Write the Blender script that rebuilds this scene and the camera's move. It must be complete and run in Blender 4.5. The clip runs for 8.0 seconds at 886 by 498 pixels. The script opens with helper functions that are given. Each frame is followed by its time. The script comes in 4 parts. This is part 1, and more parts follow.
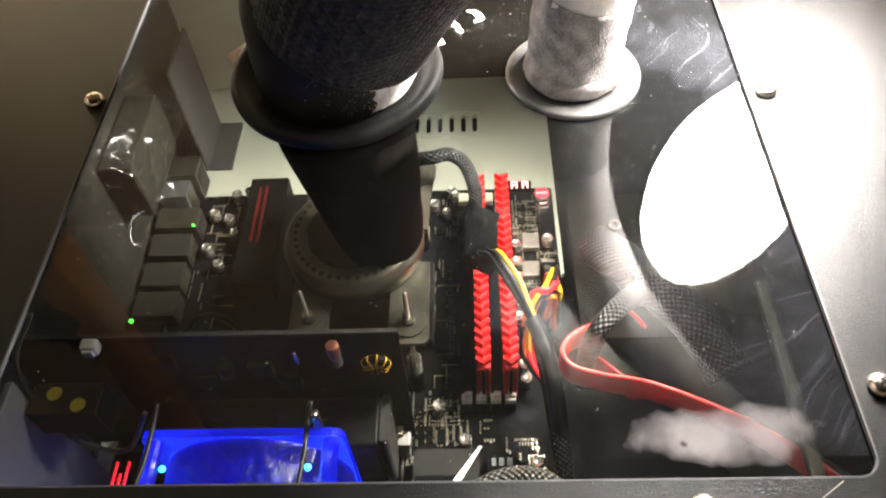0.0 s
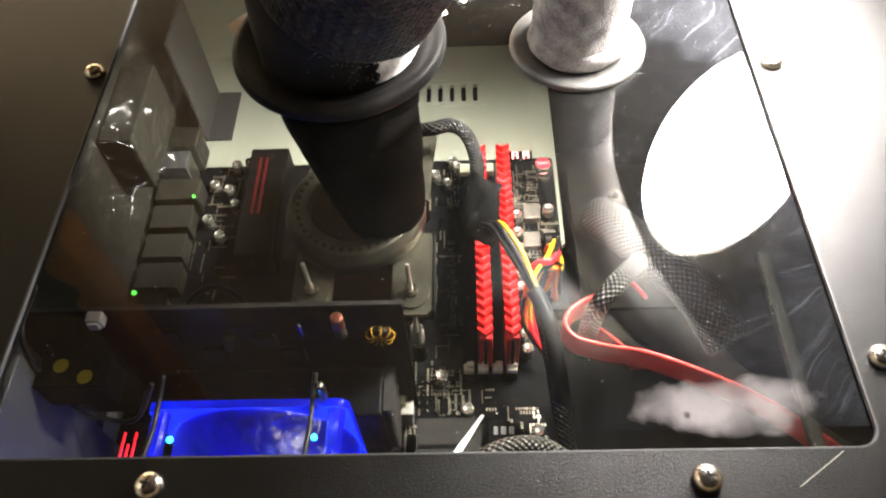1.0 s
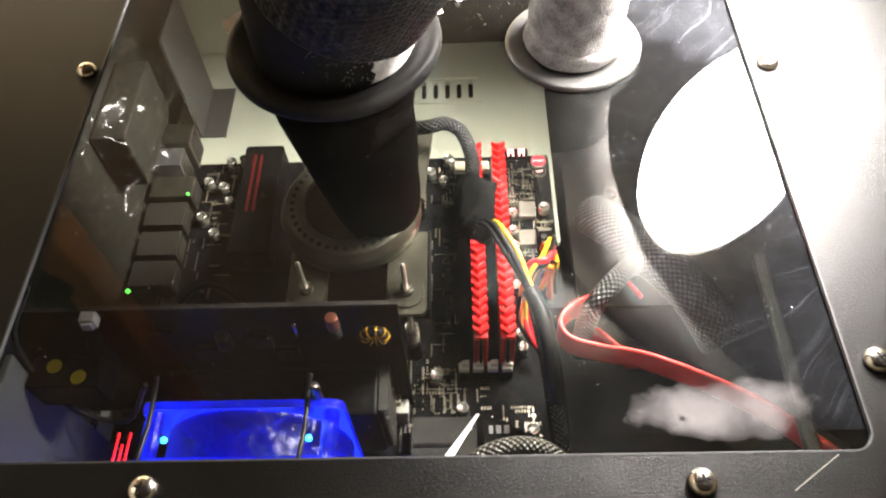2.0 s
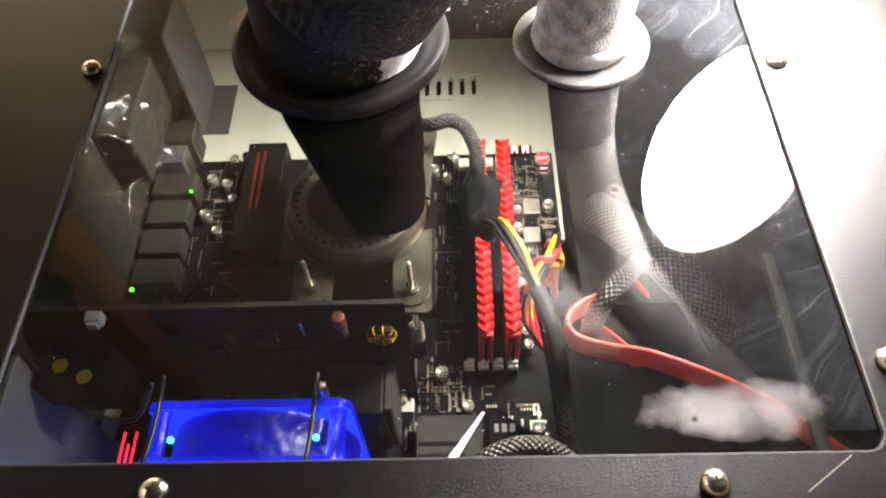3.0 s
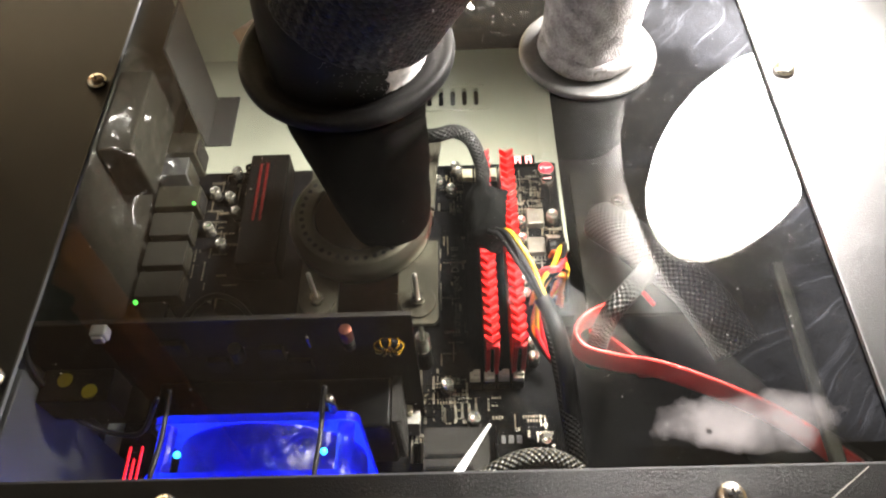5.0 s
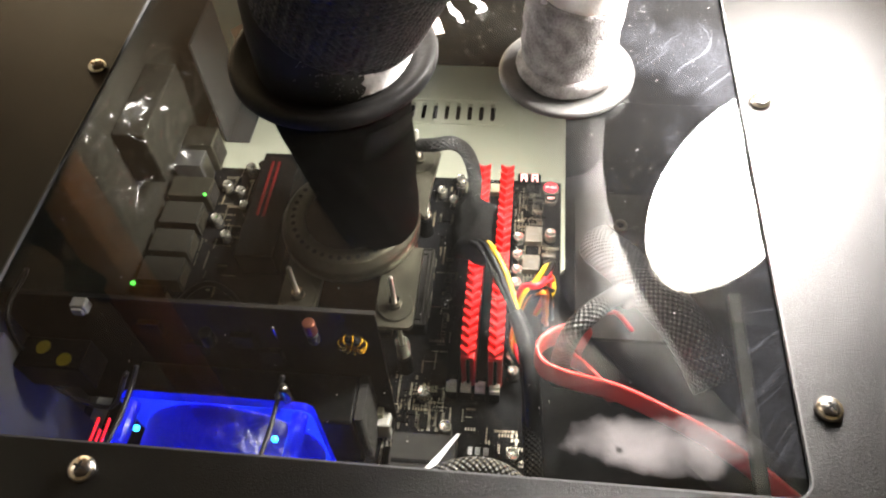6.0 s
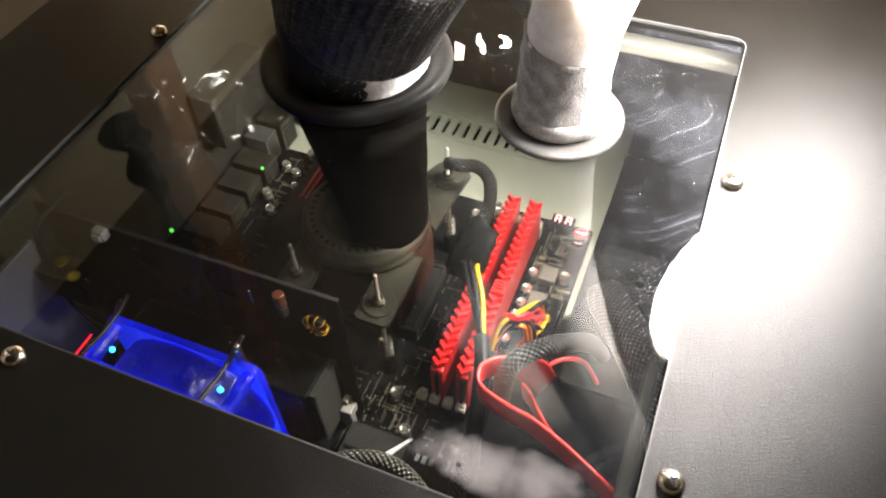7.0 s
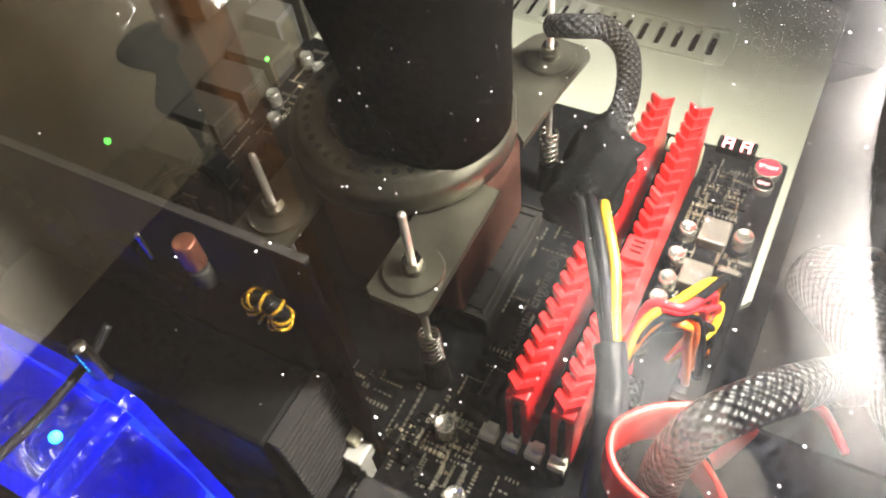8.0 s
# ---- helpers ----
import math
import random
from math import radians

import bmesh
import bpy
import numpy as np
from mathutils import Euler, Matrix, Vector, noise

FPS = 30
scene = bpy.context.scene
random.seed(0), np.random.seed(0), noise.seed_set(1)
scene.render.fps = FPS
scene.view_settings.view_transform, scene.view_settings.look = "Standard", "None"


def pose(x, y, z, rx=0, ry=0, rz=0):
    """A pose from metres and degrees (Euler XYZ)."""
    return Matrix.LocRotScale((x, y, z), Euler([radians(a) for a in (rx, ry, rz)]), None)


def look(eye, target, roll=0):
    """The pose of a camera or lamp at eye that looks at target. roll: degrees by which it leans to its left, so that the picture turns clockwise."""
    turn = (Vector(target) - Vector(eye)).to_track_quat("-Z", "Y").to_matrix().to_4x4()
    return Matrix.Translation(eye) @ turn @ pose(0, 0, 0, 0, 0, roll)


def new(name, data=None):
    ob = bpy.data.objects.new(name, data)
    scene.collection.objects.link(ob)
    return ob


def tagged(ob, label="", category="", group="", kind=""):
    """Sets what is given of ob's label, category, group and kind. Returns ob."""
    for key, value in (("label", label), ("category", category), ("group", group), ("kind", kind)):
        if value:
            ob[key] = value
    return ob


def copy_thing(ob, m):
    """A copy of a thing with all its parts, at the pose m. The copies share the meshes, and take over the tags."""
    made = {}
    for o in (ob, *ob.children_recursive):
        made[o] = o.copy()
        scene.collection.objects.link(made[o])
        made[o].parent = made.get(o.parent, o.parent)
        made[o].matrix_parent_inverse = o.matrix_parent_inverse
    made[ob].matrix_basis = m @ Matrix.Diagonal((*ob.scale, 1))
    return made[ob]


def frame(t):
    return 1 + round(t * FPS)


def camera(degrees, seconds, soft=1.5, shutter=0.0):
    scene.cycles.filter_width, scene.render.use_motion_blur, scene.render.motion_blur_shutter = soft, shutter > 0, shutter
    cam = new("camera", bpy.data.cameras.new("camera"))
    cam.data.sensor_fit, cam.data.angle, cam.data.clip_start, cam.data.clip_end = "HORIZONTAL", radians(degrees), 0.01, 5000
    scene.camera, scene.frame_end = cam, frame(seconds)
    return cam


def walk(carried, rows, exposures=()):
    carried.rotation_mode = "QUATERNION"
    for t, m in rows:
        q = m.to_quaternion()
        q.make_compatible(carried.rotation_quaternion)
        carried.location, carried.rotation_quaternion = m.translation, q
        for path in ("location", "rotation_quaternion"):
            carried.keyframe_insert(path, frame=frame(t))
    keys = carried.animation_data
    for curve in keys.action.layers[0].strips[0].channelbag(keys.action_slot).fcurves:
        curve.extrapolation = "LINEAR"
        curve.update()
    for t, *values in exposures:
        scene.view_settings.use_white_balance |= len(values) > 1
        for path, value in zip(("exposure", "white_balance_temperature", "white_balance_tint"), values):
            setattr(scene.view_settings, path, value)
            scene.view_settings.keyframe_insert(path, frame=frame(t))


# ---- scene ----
cam = camera(60.54, 8.0, soft=2.1)
PATH = [
    (0, (0.0310, -0.0700, 0.1961), (0.0156, 0.1724, -0.1217), -4.27),
    (0.5, (0.0294, -0.0686, 0.1971), (0.0148, 0.1695, -0.1240), -3.96),
    (1, (0.0284, -0.0690, 0.1979), (0.0143, 0.1597, -0.1300), -4.31),
    (1.5, (0.0293, -0.0679, 0.1985), (0.0165, 0.1591, -0.1306), -4.06),
    (3, (0.0249, -0.0646, 0.1985), (0.0141, 0.1593, -0.1328), -3.68),
    (3.5, (0.0240, -0.0638, 0.1971), (0.0137, 0.1612, -0.1335), -3.65),
    (4, (0.0229, -0.0620, 0.1990), (0.0127, 0.1642, -0.1307), -3.69),
    (5.5, (0.0211, -0.0638, 0.1976), (0.0116, 0.1675, -0.1286), -3.74),
    (5.8, (0.0448, -0.0651, 0.1981), (0.0161, 0.1689, -0.1251), -6.56),
    (6, (0.0555, -0.0689, 0.1979), (0.0179, 0.1658, -0.1238), -4.25),
    (6.2, (0.0764, -0.0715, 0.2024), (0.0105, 0.1633, -0.1146), -7.17),
    (6.5, (0.1091, -0.0711, 0.2077), (0.0180, 0.1624, -0.1041), -6.67),
    (7, (0.1197, -0.0690, 0.2058), (0.0187, 0.1614, -0.1052), -2.53),
    (7.2, (0.1228, -0.0694, 0.2045), (0.0185, 0.1536, -0.1107), -2.94),
    (7.3, (0.1240, -0.0690, 0.2035), (0.0175, 0.1545, -0.1115), -3.00),
    (7.4, (0.1120, -0.0470, 0.1680), (0.0040, 0.1765, -0.1475), -3.20),
    (7.5, (0.0973, -0.0219, 0.1286), (-0.0117, 0.2003, -0.1857), -3.36),
    (7.7, (0.0916, 0.0156, 0.0957), (-0.0387, 0.2104, -0.2285), -8.25),
    (8, (0.0768, 0.0263, 0.0575), (-0.0618, 0.2240, -0.2614), -9.39),
]
walk(cam, [(t, look(eye, target, roll)) for t, eye, target, roll in PATH], [(0, 0.06), (1.5, 0.15), (3, 0.22), (5.5, 0.22), (6.5, -0.24), (7.2, -0.55), (7.6, -0.1), (8, 0.38)])

# ---- world: a dim warm room round the bench ----
world = bpy.data.worlds.new("room_air")
world.use_nodes = True
scene.world = world
world.node_tree.nodes["Background"].inputs[0].default_value = (0.55, 0.45, 0.33, 1)
world.node_tree.nodes["Background"].inputs[1].default_value = 0.02
LAMP_STRENGTH = 285.0
HOSE_FILL = 1900.0
WALL_FILL = 165.0
BLUE_LED = 220.0

MM = 0.001


# ---------------------------------------------------------------- helpers
def V(x, y, z):
    """Millimetres to metres."""
    return Vector((x * MM, y * MM, z * MM))


def mat(name, color, rough=0.5, metal=0.0, var=0.25, scale=60.0, bump=0.0, fine=900.0, spec=0.5, dirt=None, coat=0.0):
    """Principled material with variation at two scales and a fine bump. Scales are per metre."""
    m = bpy.data.materials.new(name)
    m.use_nodes = True
    nt = m.node_tree
    b = nt.nodes["Principled BSDF"]
    tc = nt.nodes.new("ShaderNodeTexCoord")
    n1 = nt.nodes.new("ShaderNodeTexNoise")
    n1.inputs["Scale"].default_value, n1.inputs["Detail"].default_value = scale, 5
    n2 = nt.nodes.new("ShaderNodeTexNoise")
    n2.inputs["Scale"].default_value, n2.inputs["Detail"].default_value = fine, 3
    nt.links.new(tc.outputs["Object"], n1.inputs["Vector"])
    nt.links.new(tc.outputs["Object"], n2.inputs["Vector"])
    mix = nt.nodes.new("ShaderNodeMix")
    mix.data_type = "RGBA"
    lo = tuple(c * (1 - var) for c in color)
    hi = tuple(min(1.0, c * (1 + var)) for c in color)
    if dirt:
        lo = dirt
    mix.inputs["A"].default_value, mix.inputs["B"].default_value = (*lo, 1), (*hi, 1)
    ad = nt.nodes.new("ShaderNodeMath")
    ad.operation = "MULTIPLY_ADD"
    ad.inputs[1].default_value = 0.35
    nt.links.new(n2.outputs["Fac"], ad.inputs[0])
    ml = nt.nodes.new("ShaderNodeMath")
    ml.operation = "MULTIPLY"
    ml.inputs[1].default_value = 0.65
    nt.links.new(n1.outputs["Fac"], ml.inputs[0])
    nt.links.new(ml.outputs[0], ad.inputs[2])
    ramp = nt.nodes.new("ShaderNodeMapRange")
    ramp.inputs["From Min"].default_value, ramp.inputs["From Max"].default_value = 0.33, 0.67
    nt.links.new(ad.outputs[0], ramp.inputs["Value"])
    nt.links.new(ramp.outputs[0], mix.inputs["Factor"])
    nt.links.new(mix.outputs["Result"], b.inputs["Base Color"])
    b.inputs["Metallic"].default_value = metal
    b.inputs["Specular IOR Level"].default_value = spec
    b.inputs["Coat Weight"].default_value = coat
    rr = nt.nodes.new("ShaderNodeMapRange")
    rr.inputs["To Min"].default_value, rr.inputs["To Max"].default_value = max(0.02, rough * 0.8), min(1.0, rough * 1.2)
    nt.links.new(n1.outputs["Fac"], rr.inputs["Value"])
    nt.links.new(rr.outputs[0], b.inputs["Roughness"])
    if bump:
        bp = nt.nodes.new("ShaderNodeBump")
        bp.inputs["Strength"].default_value, bp.inputs["Distance"].default_value = min(1.0, bump), 0.0006
        nt.links.new(n2.outputs["Fac"], bp.inputs["Height"])
        nt.links.new(bp.outputs["Normal"], b.inputs["Normal"])
    return m


def glow(name, color, strength):
    m = bpy.data.materials.new(name)
    m.use_nodes = True
    b = m.node_tree.nodes["Principled BSDF"]
    b.inputs["Base Color"].default_value = (*color, 1)
    b.inputs["Emission Color"].default_value = (*color, 1)
    b.inputs["Emission Strength"].default_value = strength
    return m


def glassy(name, color, rough=0.0, ior=1.49):
    m = bpy.data.materials.new(name)
    m.use_nodes = True
    b = m.node_tree.nodes["Principled BSDF"]
    b.inputs["Base Color"].default_value = (*color, 1)
    b.inputs["Transmission Weight"].default_value = 1.0
    b.inputs["Roughness"].default_value, b.inputs["IOR"].default_value = rough, ior
    return m


def mnode(nt, op, a, b=None, c=None, clamp=False):
    n = nt.nodes.new("ShaderNodeMath")
    n.operation, n.use_clamp = op, clamp
    for k, v in enumerate((a, b, c)):
        if v is None:
            continue
        if isinstance(v, (int, float)):
            n.inputs[k].default_value = v
        else:
            nt.links.new(v, n.inputs[k])
    return n.outputs[0]


def braid(name, dark, light, along, around, rough=0.6, cover=0.35):
    """Woven sleeve: two crossing sets of threads laid over the mesh's UVs."""
    m = bpy.data.materials.new(name)
    m.use_nodes = True
    nt = m.node_tree
    b = nt.nodes["Principled BSDF"]
    uv = nt.nodes.new("ShaderNodeTexCoord")
    sep = nt.nodes.new("ShaderNodeSeparateXYZ")
    nt.links.new(uv.outputs["UV"], sep.inputs[0])
    pu = mnode(nt, "SINE", mnode(nt, "MULTIPLY", sep.outputs["X"], 2 * math.pi * around))
    pv = mnode(nt, "SINE", mnode(nt, "MULTIPLY", sep.outputs["Y"], 2 * math.pi * along))
    prod = mnode(nt, "MULTIPLY", pu, pv)
    nz = nt.nodes.new("ShaderNodeTexNoise")
    nz.inputs["Scale"].default_value = 260.0
    nt.links.new(uv.outputs["Object"], nz.inputs["Vector"])
    fac = mnode(nt, "MULTIPLY", mnode(nt, "MULTIPLY", mnode(nt, "SUBTRACT", prod, cover, clamp=True), 3.0, clamp=True), mnode(nt, "MULTIPLY", nz.outputs["Fac"], 1.7), clamp=True)
    mx = nt.nodes.new("ShaderNodeMix")
    mx.data_type = "RGBA"
    mx.inputs["A"].default_value, mx.inputs["B"].default_value = (*dark, 1), (*light, 1)
    nt.links.new(fac, mx.inputs["Factor"])
    nt.links.new(mx.outputs["Result"], b.inputs["Base Color"])
    bp = nt.nodes.new("ShaderNodeBump")
    bp.inputs["Strength"].default_value, bp.inputs["Distance"].default_value = 0.8, 0.0006
    nt.links.new(prod, bp.inputs["Height"])
    nt.links.new(bp.outputs["Normal"], b.inputs["Normal"])
    b.inputs["Roughness"].default_value = rough
    return m


def film(name, color, build):
    """A thin deposit or glare veil on clear plastic: matt where the mask is high, clear elsewhere."""
    m = bpy.data.materials.new(name)
    m.use_nodes = True
    nt = m.node_tree
    nt.nodes.remove(nt.nodes["Principled BSDF"])
    out = nt.nodes["Material Output"]
    tr = nt.nodes.new("ShaderNodeBsdfTransparent")
    df = nt.nodes.new("ShaderNodeBsdfDiffuse")
    df.inputs["Color"].default_value = (*color, 1)
    mx = nt.nodes.new("ShaderNodeMixShader")
    nt.links.new(build(nt), mx.inputs[0])
    nt.links.new(tr.outputs[0], mx.inputs[1])
    nt.links.new(df.outputs[0], mx.inputs[2])
    nt.links.new(mx.outputs[0], out.inputs["Surface"])
    return m


def finish(name, bm, material, smooth=False):
    me = bpy.data.meshes.new(name)
    bm.normal_update()
    bm.to_mesh(me)
    bm.free()
    if smooth:
        for p in me.polygons:
            p.use_smooth = True
    if material:
        me.materials.append(material)
    return me


def part(name, bm, material, parent=None, label="", smooth=False, kind=""):
    ob = new(name, finish(name, bm, material, smooth))
    if parent:
        ob.parent = parent
    return tagged(ob, label=label, kind=kind)


def thing(name, label, category, group="", kind="", at=None):
    ob = new(name)
    ob.empty_display_size = 0.005
    if at is not None:
        ob.location = at
    return tagged(ob, label, category, group, kind)


def setting(name, bm, material, label, category, smooth=False, kind="structure"):
    return tagged(new(name, finish(name, bm, material, smooth)), label, category, "", kind)


def box(bm, x0, y0, z0, x1, y1, z1, bev=0.0, seg=2):
    """A box between two corners in millimetres, with rounded edges."""
    r = bmesh.ops.create_cube(bm, size=1.0)
    vs = r["verts"]
    c = V((x0 + x1) / 2, (y0 + y1) / 2, (z0 + z1) / 2)
    for v in vs:
        v.co = Vector((v.co.x * abs(x1 - x0) * MM, v.co.y * abs(y1 - y0) * MM, v.co.z * abs(z1 - z0) * MM)) + c
    if bev:
        es = list({e for v in vs for e in v.link_edges})
        bmesh.ops.bevel(bm, geom=es, offset=bev * MM, segments=seg, profile=0.5, affect="EDGES")
    return bm


def cyl(bm, x, y, z0, z1, r0, r1=None, seg=24, bev=0.0, turn=None):
    r1 = r0 if r1 is None else r1
    res = bmesh.ops.create_cone(bm, cap_ends=True, segments=seg, radius1=r0 * MM, radius2=r1 * MM, depth=abs(z1 - z0) * MM)
    vs = res["verts"]
    if bev:
        es = [e for e in {e for v in vs for e in v.link_edges} if abs(e.verts[0].co.z - e.verts[1].co.z) < 1e-7]
        bv = bmesh.ops.bevel(bm, geom=es, offset=bev * MM, segments=2, profile=0.5, affect="EDGES")
        vs = list({v for f in bv["faces"] for v in f.verts} | {v for v in vs if v.is_valid})
    m = Matrix.Translation(V(x, y, (z0 + z1) / 2)) @ (turn or Matrix())
    bmesh.ops.transform(bm, matrix=m, verts=vs)
    return bm


def lathe(bm, x, y, profile, seg=48, noise_amp=0.0, noise_scale=150.0):
    """Turns a profile of (radius, z) round the upright line through (x, y)."""
    rings = []
    for r, z in profile:
        ring = []
        for k in range(seg):
            a = 2 * math.pi * k / seg
            p = V(x + r * math.cos(a), y + r * math.sin(a), z)
            if noise_amp:
                d = noise.noise(p * noise_scale) * noise_amp * MM
                p += Vector((math.cos(a), math.sin(a), 0)) * d
            ring.append(bm.verts.new(p))
        rings.append(ring)
    for a, b in zip(rings, rings[1:]):
        for k in range(seg):
            bm.faces.new((a[k], a[(k + 1) % seg], b[(k + 1) % seg], b[k]))
    return bm


def smooth_line(points, n=10):
    """A Catmull-Rom line through points in millimetres."""
    P = [Vector(p) for p in points]
    P = [2 * P[0] - P[1]] + P + [2 * P[-1] - P[-2]]
    out = []
    for i in range(1, len(P) - 2):
        a, b, c, d = P[i - 1 : i + 3]
        for k in range(n):
            t = k / n
            out.append(0.5 * ((2 * b) + (c - a) * t + (2 * a - 5 * b + 4 * c - d) * t * t + (3 * b - a - 3 * c + d) * t**3))
    out.append(P[-2])
    return [p * MM for p in out]


def sweep(bm, line, radius, seg=12, noise_amp=0.0, noise_scale=120.0, flat=None, caps=True, up=None):
    """A round or flat section carried along a line; writes UVs (round the section, along in metres)."""
    uvl = bm.loops.layers.uv.verify()
    rings, dist, side = [], 0.0, None
    for i, p in enumerate(line):
        t = (line[min(i + 1, len(line) - 1)] - line[max(i - 1, 0)]).normalized()
        if side is None:
            side = t.orthogonal().normalized()
        if up is not None:
            side = up.cross(t).normalized()
        else:
            side = (side - t * side.dot(t)).normalized()
        other = t.cross(side)
        if i:
            dist += (p - line[i - 1]).length
        r = radius(i / (len(line) - 1)) if callable(radius) else radius
        ring = []
        for k in range(seg):
            a = 2 * math.pi * k / seg
            if flat:
                sx, sy = flat
                ca, sa = math.cos(a), math.sin(a)
                ca, sa = math.copysign(abs(ca) ** 0.4, ca), math.copysign(abs(sa) ** 0.4, sa)
                q = p + side * ca * sx * MM + other * sa * sy * MM
            else:
                n = side * math.cos(a) + other * math.sin(a)
                rr = r * MM
                if noise_amp:
                    rr += noise.noise((p + n * r * MM) * noise_scale) * noise_amp * MM
                q = p + n * rr
            ring.append(bm.verts.new(q))
        rings.append((ring, dist))
    for (a, da), (b, db) in zip(rings, rings[1:]):
        for k in range(seg):
            f = bm.faces.new((a[k], a[(k + 1) % seg], b[(k + 1) % seg], b[k]))
            for l, (u, v) in zip(f.loops, ((k, da), (k + 1, da), (k + 1, db), (k, db))):
                l[uvl].uv = (u / seg, v)
    if caps:
        bm.faces.new(list(reversed(rings[0][0])))
        bm.faces.new(rings[-1][0])
    return bm


def rounded(x0, y0, x1, y1, r, n=6):
    out = []
    for cx, cy, a0 in ((x1 - r, y1 - r, 0), (x0 + r, y1 - r, 90), (x0 + r, y0 + r, 180), (x1 - r, y0 + r, 270)):
        for k in range(n + 1):
            a = radians(a0 + 90 * k / n)
            out.append((cx + r * math.cos(a), cy + r * math.sin(a)))
    return out


def circle(x, y, r, n=32):
    return [(x + r * math.cos(2 * math.pi * k / n), y + r * math.sin(2 * math.pi * k / n)) for k in range(n)]


def plate(bm, outer, holes, z0, z1):
    """A sheet between two heights with openings that go through it."""
    for z, flip in ((z1, False), (z0, True)):
        es = []
        for loop in (outer, *holes):
            vs = [bm.verts.new(V(x, y, z)) for x, y in loop]
            es += [bm.edges.new((vs[k], vs[(k + 1) % len(vs)])) for k in range(len(vs))]
        bmesh.ops.triangle_fill(bm, use_beauty=True, use_dissolve=False, edges=es)
    for loop in (outer, *holes):
        n = len(loop)
        a = [bm.verts.new(V(x, y, z0)) for x, y in loop]
        b = [bm.verts.new(V(x, y, z1)) for x, y in loop]
        for k in range(n):
            bm.faces.new((a[k], a[(k + 1) % n], b[(k + 1) % n], b[k]))
    bmesh.ops.remove_doubles(bm, verts=bm.verts, dist=1e-7)
    bmesh.ops.recalc_face_normals(bm, faces=bm.faces)
    return bm


def words(name, body, size, m, parent, material, label=""):
    """Printed characters as a thin mesh."""
    cu = bpy.data.curves.new(name, "FONT")
    cu.body, cu.size, cu.extrude = body, size * MM, 0.00006
    cu.align_x = cu.align_y = "CENTER"
    tmp = bpy.data.objects.new(name, cu)
    me = bpy.data.meshes.new_from_object(tmp)
    bpy.data.objects.remove(tmp)
    me.materials.append(material)
    ob = new(name, me)
    ob.matrix_world = m
    if parent:
        ob.parent = parent
    return tagged(ob, label=label)


# ---------------------------------------------------------------- materials
PANEL = mat("black powder coat", (0.0036, 0.0032, 0.0028), rough=0.33, var=0.18, scale=25, bump=0.4, fine=2700, spec=0.21)
INNER = mat("black painted steel", (0.00666, 0.00648, 0.00666), rough=0.6, var=0.3, scale=30, bump=0.15, fine=700, spec=0.03)
TRAY = mat("grey green zinc steel", (0.372, 0.381, 0.306), rough=0.45, metal=0.15, var=0.10, scale=14, bump=0.08, fine=500)
# grey steel set near black: weak light inside the case put into the colour
REAR = mat("darkened grey steel sheet", (0.0193, 0.0185, 0.0155), rough=0.55, metal=0.0, var=0.15, scale=18, bump=0.1, spec=0.05)
SLOTDARK = mat("dark void", (0.0148, 0.0148, 0.0148), rough=0.8, spec=0.05)
STEEL = mat("worn nickel steel", (0.11, 0.104, 0.0804), rough=0.34, metal=0.85, var=0.22, scale=90, bump=0.12, fine=600)
CHROME = mat("bright zinc screw", (0.72, 0.672, 0.603), rough=0.22, metal=1.0, var=0.2, scale=300)
RUBBER = mat("black rubber", (0.0162, 0.0155, 0.0148), rough=0.45, var=0.25, scale=80, bump=0.2, fine=500, spec=0.09)
FOAM = mat("black foam insulation", (0.0022, 0.00181, 0.00147), rough=0.7, var=0.3, scale=60, bump=0.3, fine=900, spec=0.02)
FLANGE = mat("dark grey metal flange", (0.11, 0.107, 0.103), rough=0.3, metal=0.5, var=0.2, scale=120, bump=0.05)
FROST = mat("white frost", (0.68, 0.655, 0.64), rough=0.85, var=0.30, scale=190, bump=0.9, fine=1500)
_b = FROST.node_tree.nodes["Principled BSDF"]
_b.inputs["Subsurface Weight"].default_value, _b.inputs["Subsurface Scale"].default_value = 0.25, 0.004
_b.inputs["Subsurface Radius"].default_value = (1.0, 0.95, 0.92)
HOSESKIN = mat("white frosted hose skin", (0.80, 0.78, 0.76), rough=0.8, var=0.12, scale=190, bump=0.7, fine=1500)
_b = HOSESKIN.node_tree.nodes["Principled BSDF"]
_b.inputs["Subsurface Weight"].default_value, _b.inputs["Subsurface Scale"].default_value = 0.8, 0.014
_b.inputs["Subsurface Radius"].default_value = (1.0, 0.95, 0.92)
CUFFCLOTH = mat("frosted grey sleeve", (0.30, 0.285, 0.28), rough=0.9, var=0.35, scale=170, bump=1.0, fine=1300, dirt=(0.12, 0.11, 0.11))
SLEEVE = mat("black nylon threads", (0.0345, 0.0345, 0.0345), rough=0.36, var=0.3, scale=200, spec=0.22)
PCB = mat("black solder mask", (0.00513, 0.00513, 0.00567), rough=0.55, var=0.35, scale=120, bump=0.1, fine=1600, spec=0.03)
PCBBLUE = mat("dark blue solder mask", (0.000492, 0.000492, 0.00107), rough=0.5, var=0.3, scale=120, bump=0.1, spec=0.03)
BLACK = mat("black plastic", (0.00363, 0.00363, 0.00363), rough=0.5, var=0.25, scale=150, bump=0.1, spec=0.04)
FUZZ = mat("black cloth tape", (0.00342, 0.00342, 0.00342), rough=0.95, var=0.5, scale=300, bump=1.0, fine=1800, spec=0.05)
RED = mat("red anodised metal", (0.663, 0.0185, 0.0185), rough=0.36, metal=0.25, var=0.18, scale=140, bump=0.08, fine=1000)
